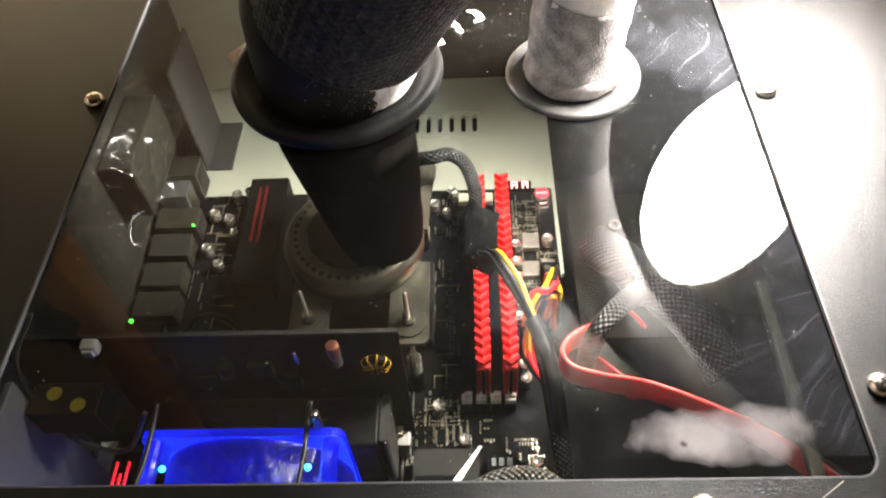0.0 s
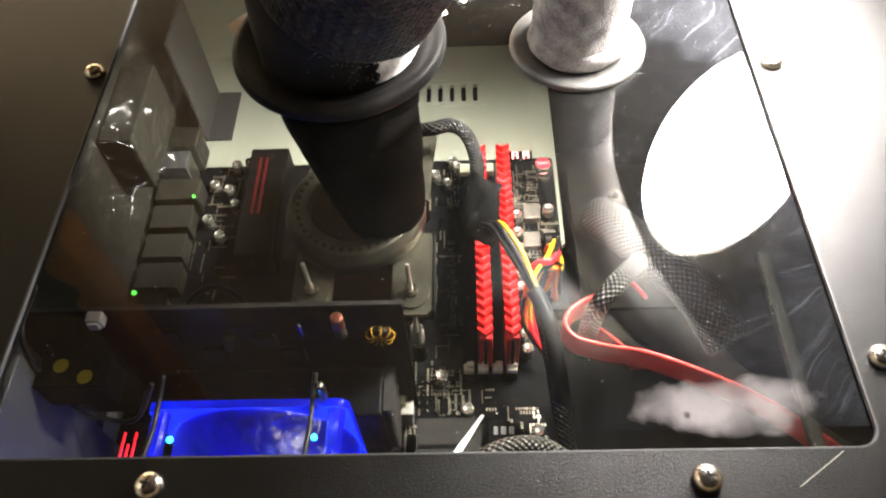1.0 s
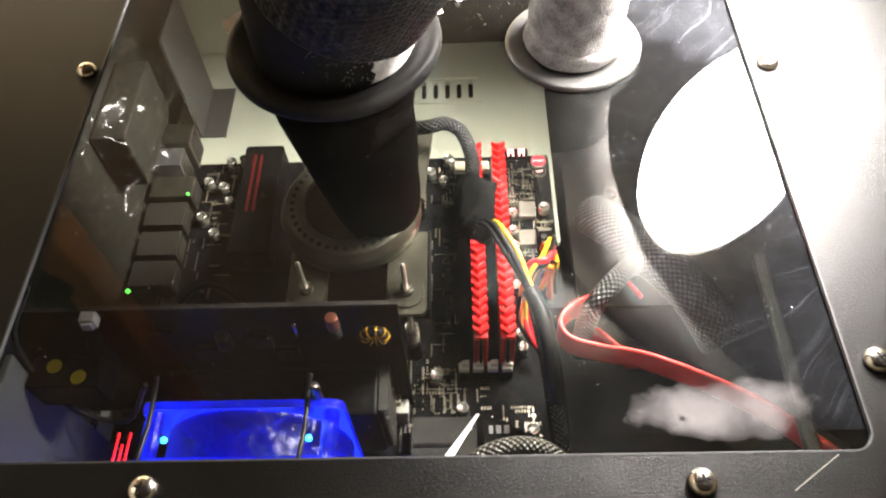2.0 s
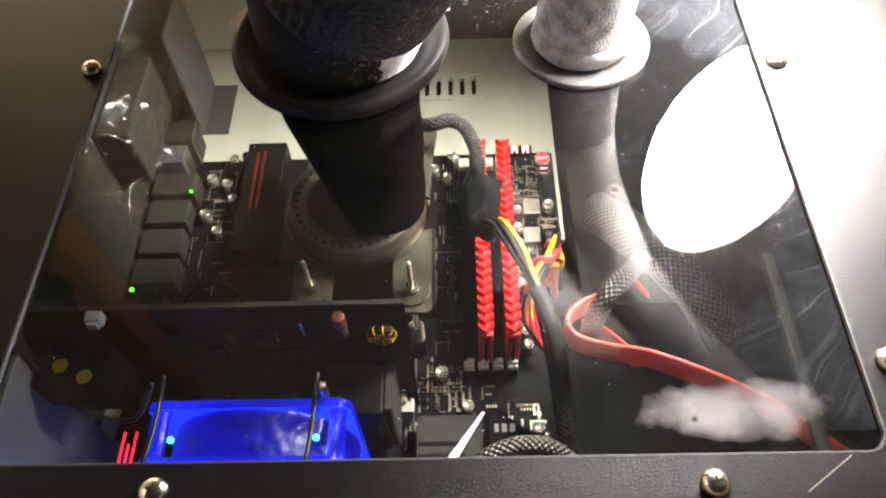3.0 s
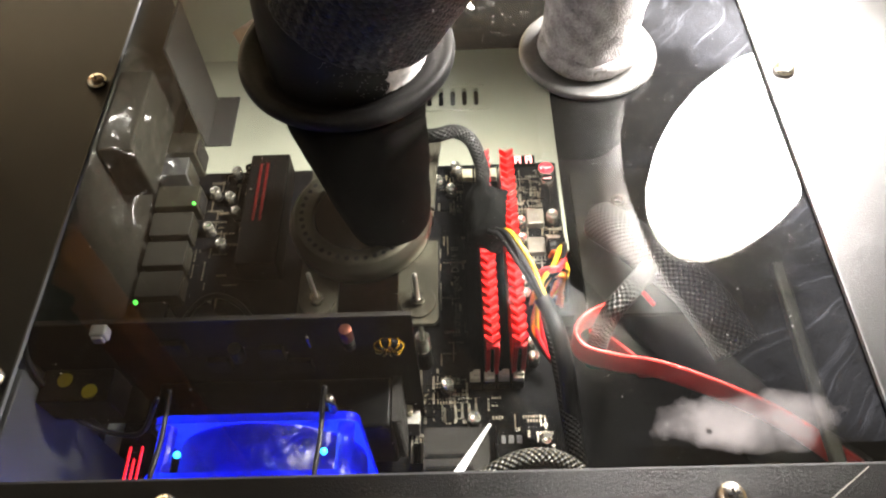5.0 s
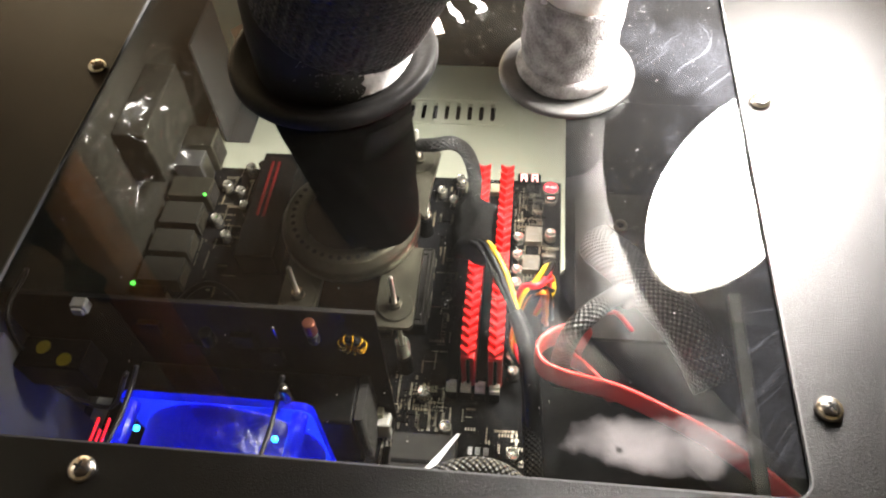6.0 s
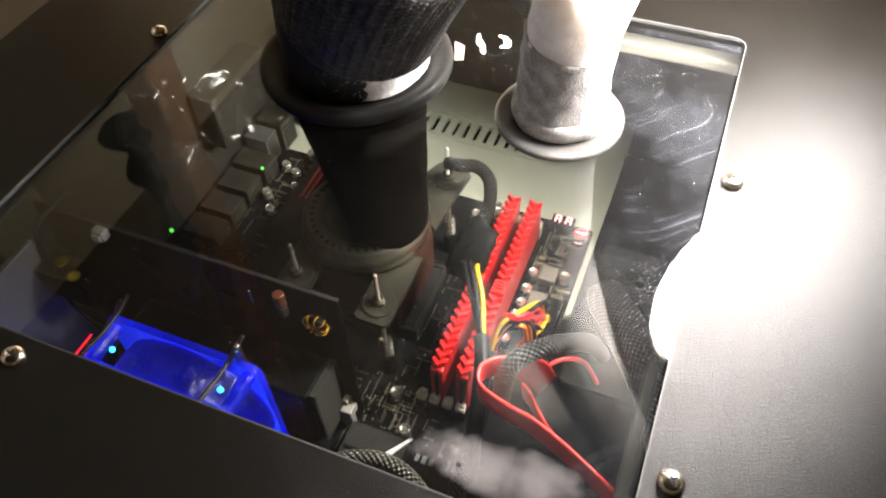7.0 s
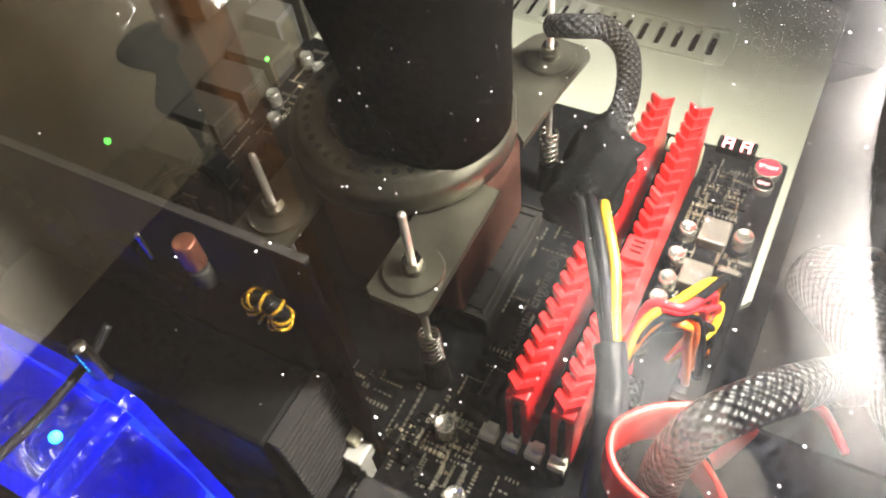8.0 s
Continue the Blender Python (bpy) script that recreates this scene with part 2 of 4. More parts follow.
REDSIDE = mat("red anodised spreader", (0.516, 0.0172, 0.0189), rough=0.34, metal=0.3, var=0.2, scale=120)
REDCABLE = mat("red soft plastic", (0.72, 0.0311, 0.0257), rough=0.38, var=0.12, scale=70, bump=0.05)
REDDIM = mat("dull red paint", (0.0723, 0.00618, 0.00618), rough=0.5, spec=0.1)
ROD = mat("bright steel rod", (0.72, 0.696, 0.628), rough=0.38, metal=0.8, var=0.1)
PALEPATCH = mat("matt pinkish patch", (0.413, 0.333, 0.276), rough=0.8, var=0.25, scale=160)
CREAM = mat("cream plastic", (0.379, 0.346, 0.24), rough=0.45, var=0.1, scale=150)
WHITEPL = mat("white plastic", (0.214, 0.206, 0.186), rough=0.45, var=0.1, scale=150)
GREYPL = mat("grey plastic latch", (0.567, 0.525, 0.435), rough=0.5, var=0.2, scale=200, spec=0.2)
CHOKE = mat("grey ferrite choke", (0.144, 0.132, 0.11), rough=0.42, metal=0.2, var=0.15, scale=250, bump=0.15)
ALU = mat("capacitor aluminium", (0.72, 0.687, 0.6), rough=0.25, metal=0.9, var=0.12, scale=200)
CAPBLK = mat("capacitor sleeve", (0.0345, 0.0345, 0.0345), rough=0.4, spec=0.08)
SINK = mat("gunmetal heatsink", (0.0246, 0.0234, 0.0221), rough=0.5, metal=0.2, var=0.18, scale=90, bump=0.15, spec=0.04)
SILVER = mat("brushed silver stripe", (0.712, 0.712, 0.72), rough=0.5, metal=0.3, var=0.08)
PRINT = mat("silkscreen print", (0.184, 0.184, 0.184), rough=0.6, var=0.1)
PRINTDIM = mat("faint grey print", (0.0738, 0.0663, 0.0492), rough=0.55, var=0.15)
SOLDER = mat("tinned pads", (0.342, 0.32, 0.261), rough=0.35, metal=0.9, var=0.3, scale=400)
TAN = mat("ceramic capacitor tan", (0.201, 0.164, 0.108), rough=0.5, var=0.3, scale=400)
COPPER = mat("copper foil", (0.369, 0.141, 0.0921), rough=0.3, metal=0.9, var=0.2, scale=200)
BRASSWIRE = mat("enamelled wire", (0.72, 0.395, 0.0359), rough=0.22, metal=0.8, var=0.25, scale=400)
ORANGE = mat("orange wire", (0.72, 0.179, 0.0179), rough=0.38, var=0.12)
YELLOW = mat("yellow wire", (0.492, 0.306, 0.0148), rough=0.38, var=0.12)
REDWIRE = mat("red wire", (0.717, 0.0269, 0.0357), rough=0.38, var=0.12)
BLACKWIRE = mat("black wire", (0.0096, 0.0096, 0.0103), rough=0.3, var=0.2, spec=0.15)
BRAIDTHIN = braid("black and silver braid", (0.00236, 0.00236, 0.00236), (0.063, 0.0612, 0.0569), 480, 10, 0.4, 0.5)
BRAIDDARK = braid("black braid with pale flecks", (0.0054, 0.0054, 0.0054), (0.033, 0.0309, 0.0291), 420, 9, 0.5, 0.45)
BRAIDDARK.node_tree.nodes["Principled BSDF"].inputs["Specular IOR Level"].default_value = 0.06
BRAIDTAN = braid("black and tan braid", (0.00324, 0.00324, 0.00324), (0.054, 0.0442, 0.0226), 420, 8, 0.5, 0.3)
BRAIDGREY = braid("grey mesh loom", (0.00693, 0.00693, 0.00693), (0.0868, 0.084, 0.0805), 300, 24, 0.4, -0.1)
BLUEPL = glassy("clear blue plastic", (0.04, 0.13, 1.0), rough=0.2, ior=1.45)
_n = BLUEPL.node_tree
_tl, _mx = _n.nodes.new("ShaderNodeBsdfTranslucent"), _n.nodes.new("ShaderNodeMixShader")
_tl.inputs["Color"].default_value = (0.012, 0.04, 0.85, 1)
_mx.inputs[0].default_value = 0.55
_n.links.new(_n.nodes["Principled BSDF"].outputs[0], _mx.inputs[1])
_n.links.new(_tl.outputs[0], _mx.inputs[2])
_n.links.new(_mx.outputs[0], _n.nodes["Material Output"].inputs["Surface"])
_t = BLUEPL.node_tree
_n = _t.nodes.new("ShaderNodeTexNoise")
_n.inputs["Scale"].default_value, _n.inputs["Detail"].default_value, _n.inputs["Distortion"].default_value = 70.0, 4, 1.5
_c = _t.nodes.new("ShaderNodeTexCoord")
_t.links.new(_c.outputs["Object"], _n.inputs["Vector"])
_u = _t.nodes.new("ShaderNodeBump")
_u.inputs["Strength"].default_value, _u.inputs["Distance"].default_value = 0.8, 0.004
_t.links.new(_n.outputs["Fac"], _u.inputs["Height"])
_t.links.new(_u.outputs["Normal"], _t.nodes["Principled BSDF"].inputs["Normal"])
# extra emitter beside the fan, added to tint the slot cover blue
SLOTFILL = glow("blue fill for slot cover", (0.03, 0.10, 1.0), BLUE_LED * 2.3)
BLUELIT = glow("blue light emitting diode", (0.03, 0.18, 1.0), BLUE_LED)
CYANLIT = glow("blue white diode lens", (0.02, 0.36, 1.0), 12.0)
DIGITS = glow("lit red digits", (1.0, 0.42, 0.42), 3.2)
BUTTON = glow("lit red button", (0.75, 0.02, 0.04), 0.55)
GREENLIT = glow("green diode", (0.10, 0.9, 0.08), 2.2)
REDLIT = glow("red diode", (1.0, 0.008, 0.012), 0.8)
ACRYLIC = glassy("clear acrylic", (0.80, 0.81, 0.765), 0.0, 1.49)
BAG = bpy.data.materials.new("clear plastic bag")
BAG.use_nodes = True
_n = BAG.node_tree
_n.nodes.remove(_n.nodes["Principled BSDF"])
_tr, _gl, _mx = _n.nodes.new("ShaderNodeBsdfTransparent"), _n.nodes.new("ShaderNodeBsdfGlossy"), _n.nodes.new("ShaderNodeMixShader")
_gl.inputs["Roughness"].default_value = 0.14
_mx.inputs[0].default_value = 0.07
_n.links.new(_tr.outputs[0], _mx.inputs[1])
_n.links.new(_gl.outputs[0], _mx.inputs[2])
_n.links.new(_mx.outputs[0], _n.nodes["Material Output"].inputs["Surface"])
WOOD = mat("oak wood", (0.30, 0.125, 0.036), rough=0.5, var=0.35, scale=30, bump=0.2, fine=250)
WALL = mat("cream wall paint", (0.72, 0.68, 0.56), rough=0.9, var=0.05, scale=6, bump=0.1)
CEIL = mat("brown ceiling boards", (0.035, 0.022, 0.013), rough=0.8, var=0.25, scale=6)
BENCH = mat("grey bench top", (0.16, 0.14, 0.12), rough=0.6, var=0.2, scale=12)
LAMPSKIN = mat("grey lamp enamel", (0.22, 0.20, 0.18), rough=0.4, var=0.1)
ENAMEL = mat("white lamp enamel", (0.82, 0.81, 0.78), rough=0.5, var=0.04)
RAIL = mat("bright zinc rail", (0.271, 0.261, 0.228), rough=0.4, metal=0.4, var=0.2, scale=60, bump=0.1)
SLOTSTEEL = mat("grey slot steel", (0.046, 0.046, 0.046), rough=0.5, metal=0.1, var=0.2, scale=30, bump=0.1)
LAMPGLOW = glow("lamp front glass", (1.0, 0.945, 0.90), LAMP_STRENGTH)
STICKER = mat("yellow sticker", (0.075, 0.058, 0.004), rough=0.5, spec=0.1)
PINKFOAM = mat("pink foam", (0.0615, 0.0276, 0.0203), rough=0.8, var=0.25, scale=200, spec=0.1)

# ---------------------------------------------------------------- the room
bm = bmesh.new()
box(bm, -1500, -2500, -960, 3000, 3500, -940)
setting("floor", bm, BENCH, "grey floor of the dim room", "floor")
bm = bmesh.new()
box(bm, -1500, -2500, 1500, 3000, 3500, 1520)
setting("ceiling", bm, CEIL, "dark brown board ceiling", "ceiling")
for nm, c in (("wall_north", (-1500, 3500, 3000, 3600)), ("wall_south", (-1500, -2600, 3000, -2500)), ("wall_west", (-1500, -2500, -1400, 3500)), ("wall_east", (3000, -2500, 3100, 3500))):
    bm = bmesh.new()
    box(bm, c[0], c[1], -940, c[2], c[3], 1500)
    setting(nm, bm, WALL, "plain cream painted room wall", "wall")
bench = thing("workbench", "grey topped workbench that carries the computer", "bench")
bm = bmesh.new()
box(bm, -700, -500, -250, 800, 800, -216, 4)
part("top", bm, BENCH, bench)
for lx, ly in ((-660, -460), (760, -460), (-660, 760), (760, 760)):
    bm = bmesh.new()
    box(bm, lx - 25, ly - 25, -940, lx + 25, ly + 25, -250, 3)
    part("leg", bm, WOOD, bench)
bm = bmesh.new()
box(bm, -435, 384, -216, -391, 428, 1500, 4)
tagged(new("wooden_post", finish("wooden_post", bm, WOOD)), "upright brown oak post behind the bench", "post")

bm = bmesh.new()
sweep(bm, smooth_line([(-438, 384, 560), (-442, 381, 520), (-446, 378, 460), (-448, 376, 400), (-450, 374, 345)], 10), lambda u: 7 + 13 * u, 28, 22.0, 30)
tagged(new("hanging_coat", finish("hanging_coat", bm, FUZZ, True)), "dark cloth coat hanging beside the wooden post", "coat")

# the bright desk lamp beside the far right corner of the window, facing the hoses
lamp = thing("desk_lamp", "bright desk lamp with round grey enamel shade", "lamp", at=V(168.0, 210.1, 112.6))
lamp.rotation_euler = Vector((-0.821, 0.112, -0.560)).to_track_quat("-Z", "Y").to_euler()
bm = bmesh.new()
lathe(bm, 0, 0, [(62, 0), (63.2, -0.6), (64, 0), (62, 40), (54, 64), (36, 80), (20, 86), (19, 112), (0.1, 113)], 56)
part("shade", bm, LAMPSKIN, lamp, "grey enamel shade", smooth=True)
bm = bmesh.new()
lathe(bm, 0, 0, [(62, 0.2), (60.5, 40), (52.5, 62.5), (35, 78), (0.1, 80)], 56)
part("shade_lining", bm, ENAMEL, lamp, "white enamel inside of the shade", smooth=True)
bm = bmesh.new()
lathe(bm, 0, 0, [(61.5, 3.2), (61.3, 1.0), (59, -4.5), (52, -10.0), (41, -14.6), (28, -18.0), (14, -19.8), (0.1, -20.3)], 56)
part("diffuser", bm, LAMPGLOW, lamp, "glaring white domed front glass", smooth=True)
bm = bmesh.new()
sweep(bm, smooth_line([(0, 0, 110), (10, 30, 155), (60, 120, 190), (160, 260, 120), (300, 420, -60)], 8), 6, 10)
part("arm", bm, LAMPSKIN, lamp, smooth=True)
# extra spot in front of the lamp glass, added to brighten the frosted hose
beam = bpy.data.lights.new("hose_fill", "SPOT")
beam.energy, beam.color, beam.spot_size, beam.spot_blend, beam.shadow_soft_size = HOSE_FILL, (1.0, 0.945, 0.90), radians(50), 0.8, 0.02
new("hose_fill", beam).matrix_world = look((0.150, 0.165, 0.064), (0.093, 0.146, 0.104))
# unseen fill below bench height, added to brighten the walls mirrored in the window
room = bpy.data.lights.new("wall_fill", "AREA")
room.shape, room.size, room.energy, room.color = "DISK", 0.5, WALL_FILL, (1.0, 0.82, 0.60)
ro = new("wall_fill", room)
ro.matrix_world = look((-0.95, 1.9, -0.6), (-1.3, 3.1, 0.6))

# ---------------------------------------------------------------- computer case
WX0, WX1, WY0, WY1 = -110, 135, 1.6, 238
bm = bmesh.new()
plate(bm, rounded(-170, -88, 300, 420, 2), [rounded(WX0, WY0, WX1, WY1, 6)], 0.0, 1.6)
setting("side_panel", bm, PANEL, "black powder coated case side panel with window opening", "panel")
bm = bmesh.new()
FL1, FL2 = (-20.5, 167), (71.5, 163)
plate(bm, rounded(WX0 - 9, WY0 - 9, WX1 + 9, WY1 + 9, 4), [circle(*FL1, 31.5, 48), circle(*FL2, 15.5, 40)], -3.0, -0.05)
ac = setting("window_1", bm, ACRYLIC, "clear scratched acrylic case window with two hose holes", "window")
ac.visible_shadow = False
bm = bmesh.new()
box(bm, -188, -92, -214, -171.5, 424, -1.5, 1.5)
setting("wall_case_rear_edge", bm, PANEL, "black folded edge of the case", "wall")
bm = bmesh.new()
plate(bm, [(-171.4, -88), (300, -88), (300, 424), (-171.4, 424)], [], -216, -213)
setting("wall_case_back", bm, INNER, "black far side sheet of the case", "wall")
for nm, c, m_ in (("wall_case_bottom", (-171.4, -88, 300, -84), INNER), ("wall_case_top", (-171.4, 378, 300, 424), INNER), ("wall_case_front", (292, -83.9, 300, 377.9), INNER)):
    bm = bmesh.new()
    box(bm, c[0], c[1], -213, c[2], c[3], -0.4)
    setting(nm, bm, m_, "black painted steel wall inside the case", "wall")
# rear sheet with the port opening; its grey is darkened for the shade inside
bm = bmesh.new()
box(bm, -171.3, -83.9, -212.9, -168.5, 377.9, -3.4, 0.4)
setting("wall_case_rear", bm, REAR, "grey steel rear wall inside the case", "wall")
bm = bmesh.new()
slots = [rounded(-98 + k * 8.2, 319, -94.6 + k * 8.2, 336, 1.6, 4) for k in range(17)]
plate(bm, [(-168.4, -83), (81, -83), (81, 190), (86, 196), (86, 370), (80, 376), (-168.4, 376)], slots, -183, -180)
setting("motherboard_tray", bm, TRAY, "grey green steel motherboard tray with slots", "tray")
bm = bmesh.new()
plate(bm, rounded(-103, 314, 44, 341, 3), [rounded(-100, 317, 41, 338, 2)], -180, -178.6)
setting("trim_tray_emboss", bm, TRAY, "embossed rim round the tray slots", "trim")
bm = bmesh.new()
plate(bm, rounded(92, 150, 180, 257, 3), [circle(120, 231, 2.6, 20)], -183, -180)
setting("cable_shelf", bm, REAR, "darkened grey steel sheet with a round hole", "shelf")
bm = bmesh.new()
lathe(bm, 120, 231, [(2.6, -180.4), (2.6, -178.6), (3.4, -178.4), (4.2, -178.8), (4.4, -180)], 24)
tagged(new("eyelet", finish("eyelet", bm, STEEL, True)), "bright metal eyelet in the steel sheet", "eyelet")
bm = bmesh.new()
box(bm, 80, 241, -22, 136.5, 250, -16, 1)
setting("trim_far_rail", bm, RAIL, "bright steel rail under the window's far edge", "trim")
bm = bmesh.new()
box(bm, 130, 10, -33, 134.5, 84, -29, 1)
setting("trim_side_rail", bm, REAR, "dull grey rail under the window", "trim")


def pan_screw():
    """A chromed pan head screw with a cross recess."""
    t = thing("panel_screw", "chromed cross head screw holding the window", "screw", "window screws")
    b = bmesh.new()
    lathe(b, 0, 0, [(1.9, -1.5), (1.9, 0), (3.9, 0.05), (3.9, 0.9), (3.3, 2.1), (2.2, 2.75), (0.6, 3.0), (0.05, 3.0)], 24)
    part("head", b, CHROME, t, smooth=True)
    for a in (0, 90):
        b = bmesh.new()
        box(b, -1.5, -0.28, 2.55, 1.5, 0.28, 3.06)
        o = part("recess", b, SLOTDARK, t)
        o.rotation_euler = (0, 0, radians(a + 25))
    return t


SCREWS = [(-115, 155), (142.5, 27.2), (-57.5, -6), (87.7, -6.1), (141.5, 148), (-115, 32)]
first_screw = None
for sx, sy in SCREWS:
    if first_screw is None:
        first_screw = pan_screw()
        first_screw.location = V(sx, sy, 1.6)
    else:
        copy_thing(first_screw, Matrix.Translation(V(sx, sy, 1.6)) @ pose(0, 0, 0, 0, 0, sx * 7))


# ---------------------------------------------------------------- hoses through the window
def bend(x, y, z0, straight, radius, azimuth, length, n=60):
    """A line that rises and then bends over towards an azimuth (degrees)."""
    d = Vector((math.cos(radians(azimuth)), math.sin(radians(azimuth)), 0))
    out = []
    for k in range(n + 1):
        s = length * k / n
        p = Vector((x, y, z0 + min(s, straight)))
        if s > straight:
            th = (s - straight) / radius
            p += d * radius * (1 - math.cos(th)) + Vector((0, 0, radius * math.sin(th)))
        out.append(p * MM)
    return out


def lean(x, y, z0, tilt, radius, azimuth, length, n=60):
    """A line that starts tilted towards an azimuth (degrees) and bends over slowly."""
    d = Vector((math.cos(radians(azimuth)), math.sin(radians(azimuth)), 0))
    p, out = Vector((x, y, z0)), []
    for k in range(n + 1):
        out.append(p * MM)
        th = radians(tilt) + length * k / n / radius
        p = p + (d * math.sin(th) + Vector((0, 0, math.cos(th)))) * (length / n)
    return out


def weave(bm, line, radius, strands, pitch, width, lift):
    """Flat threads wound both ways round a line, going over and under each other."""
    n = len(line)
    frames, side, dist = [], None, [0.0]
    for i, p in enumerate(line):
        t = (line[min(i + 1, n - 1)] - line[max(i - 1, 0)]).normalized()
        side = t.orthogonal().normalized() if side is None else (side - t * side.dot(t)).normalized()
        frames.append((p, t, side.copy(), t.cross(side)))
        if i:
            dist.append(dist[-1] + (p - line[i - 1]).length)
    for way in (1, -1):
        for s in range(strands):
            prev = None
            for i, (p, t, a, b) in enumerate(frames):
                ang = 2 * math.pi * s / strands + way * 2 * math.pi * dist[i] / (pitch * MM)
                r = radius(i / (n - 1)) if callable(radius) else radius
                over = lift * math.cos(strands * (ang - 2 * math.pi * s / strands) + (0 if way > 0 else math.pi)) if strands else 0
                nrm = a * math.cos(ang) + b * math.sin(ang)
                tan = (b * math.cos(ang) - a * math.sin(ang)) * way * 2 * math.pi * r / pitch + t
                across = nrm.cross(tan.normalized())
                c = p + nrm * (r + over) * MM
                row = [bm.verts.new(c - across * width * 0.5 * MM), bm.verts.new(c + nrm * 0.3 * MM), bm.verts.new(c + across * width * 0.5 * MM)]
                if prev:
                    bm.faces.new((prev[0], prev[1], row[1], row[0]))
                    bm.faces.new((prev[1], prev[2], row[2], row[1]))
                prev = row
    return bm


# large black hose: rubber grommet, frosted cuff, braided sleeve, and the foam pipe down to the processor
hose1 = thing("insulated_hose", "thick black braided hose with frosted cuff through the window", "hose")
x, y = FL1
bm = bmesh.new()
lathe(bm, x, y, [(31, -0.5), (40.6, -0.2), (41.6, 0.8), (41.9, 2.6), (41.5, 4.6), (40.4, 5.7), (38.6, 6.0), (36.6, 5.4), (34.4, 4.0), (32.6, 3.2), (31.2, 3.0), (30, 2.6), (30, -0.5)], 72)
part("grommet", bm, RUBBER, hose1, "black rubber grommet ring", smooth=True)
bm = bmesh.new()
lathe(bm, x, y, [(30.9, 2), (31.0, 12), (31.0, 20), (30.8, 27), (30.4, 36), (27, 46)], 64, 0.5, 90)
part("cuff", bm, RUBBER, hose1, "black rubber cuff", smooth=True)
bm = bmesh.new()
rows_ = []
for zi in range(25):
    vs = []
    for k in range(61):
        a, z = -74 + 114 * k / 60, 4.5 + zi * 1.25
        rag = 5.0 * noise.noise(Vector((z * 0.35, 4.0, 1.0)))
        fade_in = max(0.0, min(1.0, (a + 72 + rag + 0.25 * z) / 34))
        fade_out = max(0.0, min(1.0, (38 - a + rag) / 8))
        th = fade_in * fade_out * (0.45 + 0.5 * noise.noise(Vector((a * 0.25, z * 0.5, 3.0))) + 0.3 * noise.noise(Vector((a * 0.9, z * 1.6, 8.0))))
        r = 30.0 + 1.5 * fade_in * fade_out + th
        vs.append(bm.verts.new(V(x + r * math.cos(radians(a)), y + r * math.sin(radians(a)), z)))
    rows_.append(vs)
for a, b in zip(rows_, rows_[1:]):
    for k in range(60):
        bm.faces.new((a[k], a[k + 1], b[k + 1], b[k]))
rf = random.Random(8)
for _ in range(260):
    a, z, s_ = -66 + rf.gauss(0, 1) * 14, rf.uniform(4, 33), rf.uniform(0.06, 0.2)
    c = V(x + 31.1 * math.cos(radians(a)), y + 31.1 * math.sin(radians(a)), z)
    for v in bmesh.ops.create_icosphere(bm, subdivisions=1, radius=s_ * MM)["verts"]:
        v.co += c
part("frost", bm, FROST, hose1, "white frost crust on the cuff", smooth=True)
line1 = lean(x + 8.5, y - 5.0, 34, 26, 300, -30, 210, 110)
line1_near = lean(x + 8.5, y - 5.0, 34, 26, 300, -30, 125, 230)
sl_r = lambda u: 32.6 + 1.2 * math.sin(min(1.0, u * 4) * math.pi / 2)
bm = bmesh.new()
sweep(bm, line1, lambda u: sl_r(u) - 1.0, 40)
part("hose_core", bm, FOAM, hose1, smooth=True)
bm = bmesh.new()
weave(bm, line1_near, lambda u: 33.0 + 0.8 * math.sin(min(1.0, u * 3) * math.pi / 2), 46, 165, 2.2, 0.62)
part("braided_sleeve", bm, SLEEVE, hose1, "glossy black woven sleeve", smooth=True, kind="stuff")
bm = bmesh.new()
p0, t0 = line1[0], (line1[1] - line1[0]).normalized()
s0 = t0.orthogonal().normalized()
hem = [p0 + (s0 * math.cos(a) + t0.cross(s0) * math.sin(a)) * 0.0328 for a in np.linspace(0, 2 * math.pi, 65)]
sweep(bm, hem, 0.9, 8, 0.35, 400, caps=False)
part("sleeve_hem", bm, SLEEVE, hose1, smooth=True)
bm = bmesh.new()
sweep(bm, smooth_line([(x - 1, y + 0.5, -0.6), (x, y, -30), (x + 3, y - 1, -62), (x + 7, y - 2, -102)], 10), lambda u: 31 - 10.5 * u ** 1.6, 64, 0.7, 60)
part("foam_pipe", bm, FOAM, hose1, "dark foam insulated pipe", smooth=True)

# smaller frosted hose
hose2 = thing("frosted_hose", "frost covered white hose with steel flange through the window", "hose")
x, y = FL2
bm = bmesh.new()
lathe(bm, x, y, [(15, -0.8), (25.2, -0.4), (25.9, 0.5), (25.9, 1.6), (25.2, 2.5), (23.6, 2.7), (21.2, 2.0), (18.4, 1.6), (15, 1.6)], 64)
part("flange", bm, FLANGE, hose2, "grey metal flange ring", smooth=True)
bm = bmesh.new()
lathe(bm, x, y, [(17.4, 1.8), (18.6, 3.5), (19.4, 6.0), (19.0, 8.6), (17.6, 10.0), (16.6, 10.4)], 56, 1.3, 110)
part("cuff_fold", bm, CUFFCLOTH, hose2, "frosted folded cuff edge", smooth=True)
line2 = bend(x, y, 6, 8, 162, -40, 360, 120)
bm = bmesh.new()
sweep(bm, line2[11:], lambda u: 16.7 + 0.25 * math.sin(u * 40), 48, 0.55, 220, caps=True)
part("frost_skin", bm, HOSESKIN, hose2, "rough white frost skin", smooth=True)
bm = bmesh.new()
sweep(bm, line2[:13], lambda u: 17.3 + 0.3 * math.sin(u * 3.1), 48, 0.8, 160, caps=True)
part("cuff_sleeve", bm, CUFFCLOTH, hose2, "frosted grey cloth sleeve", smooth=True)
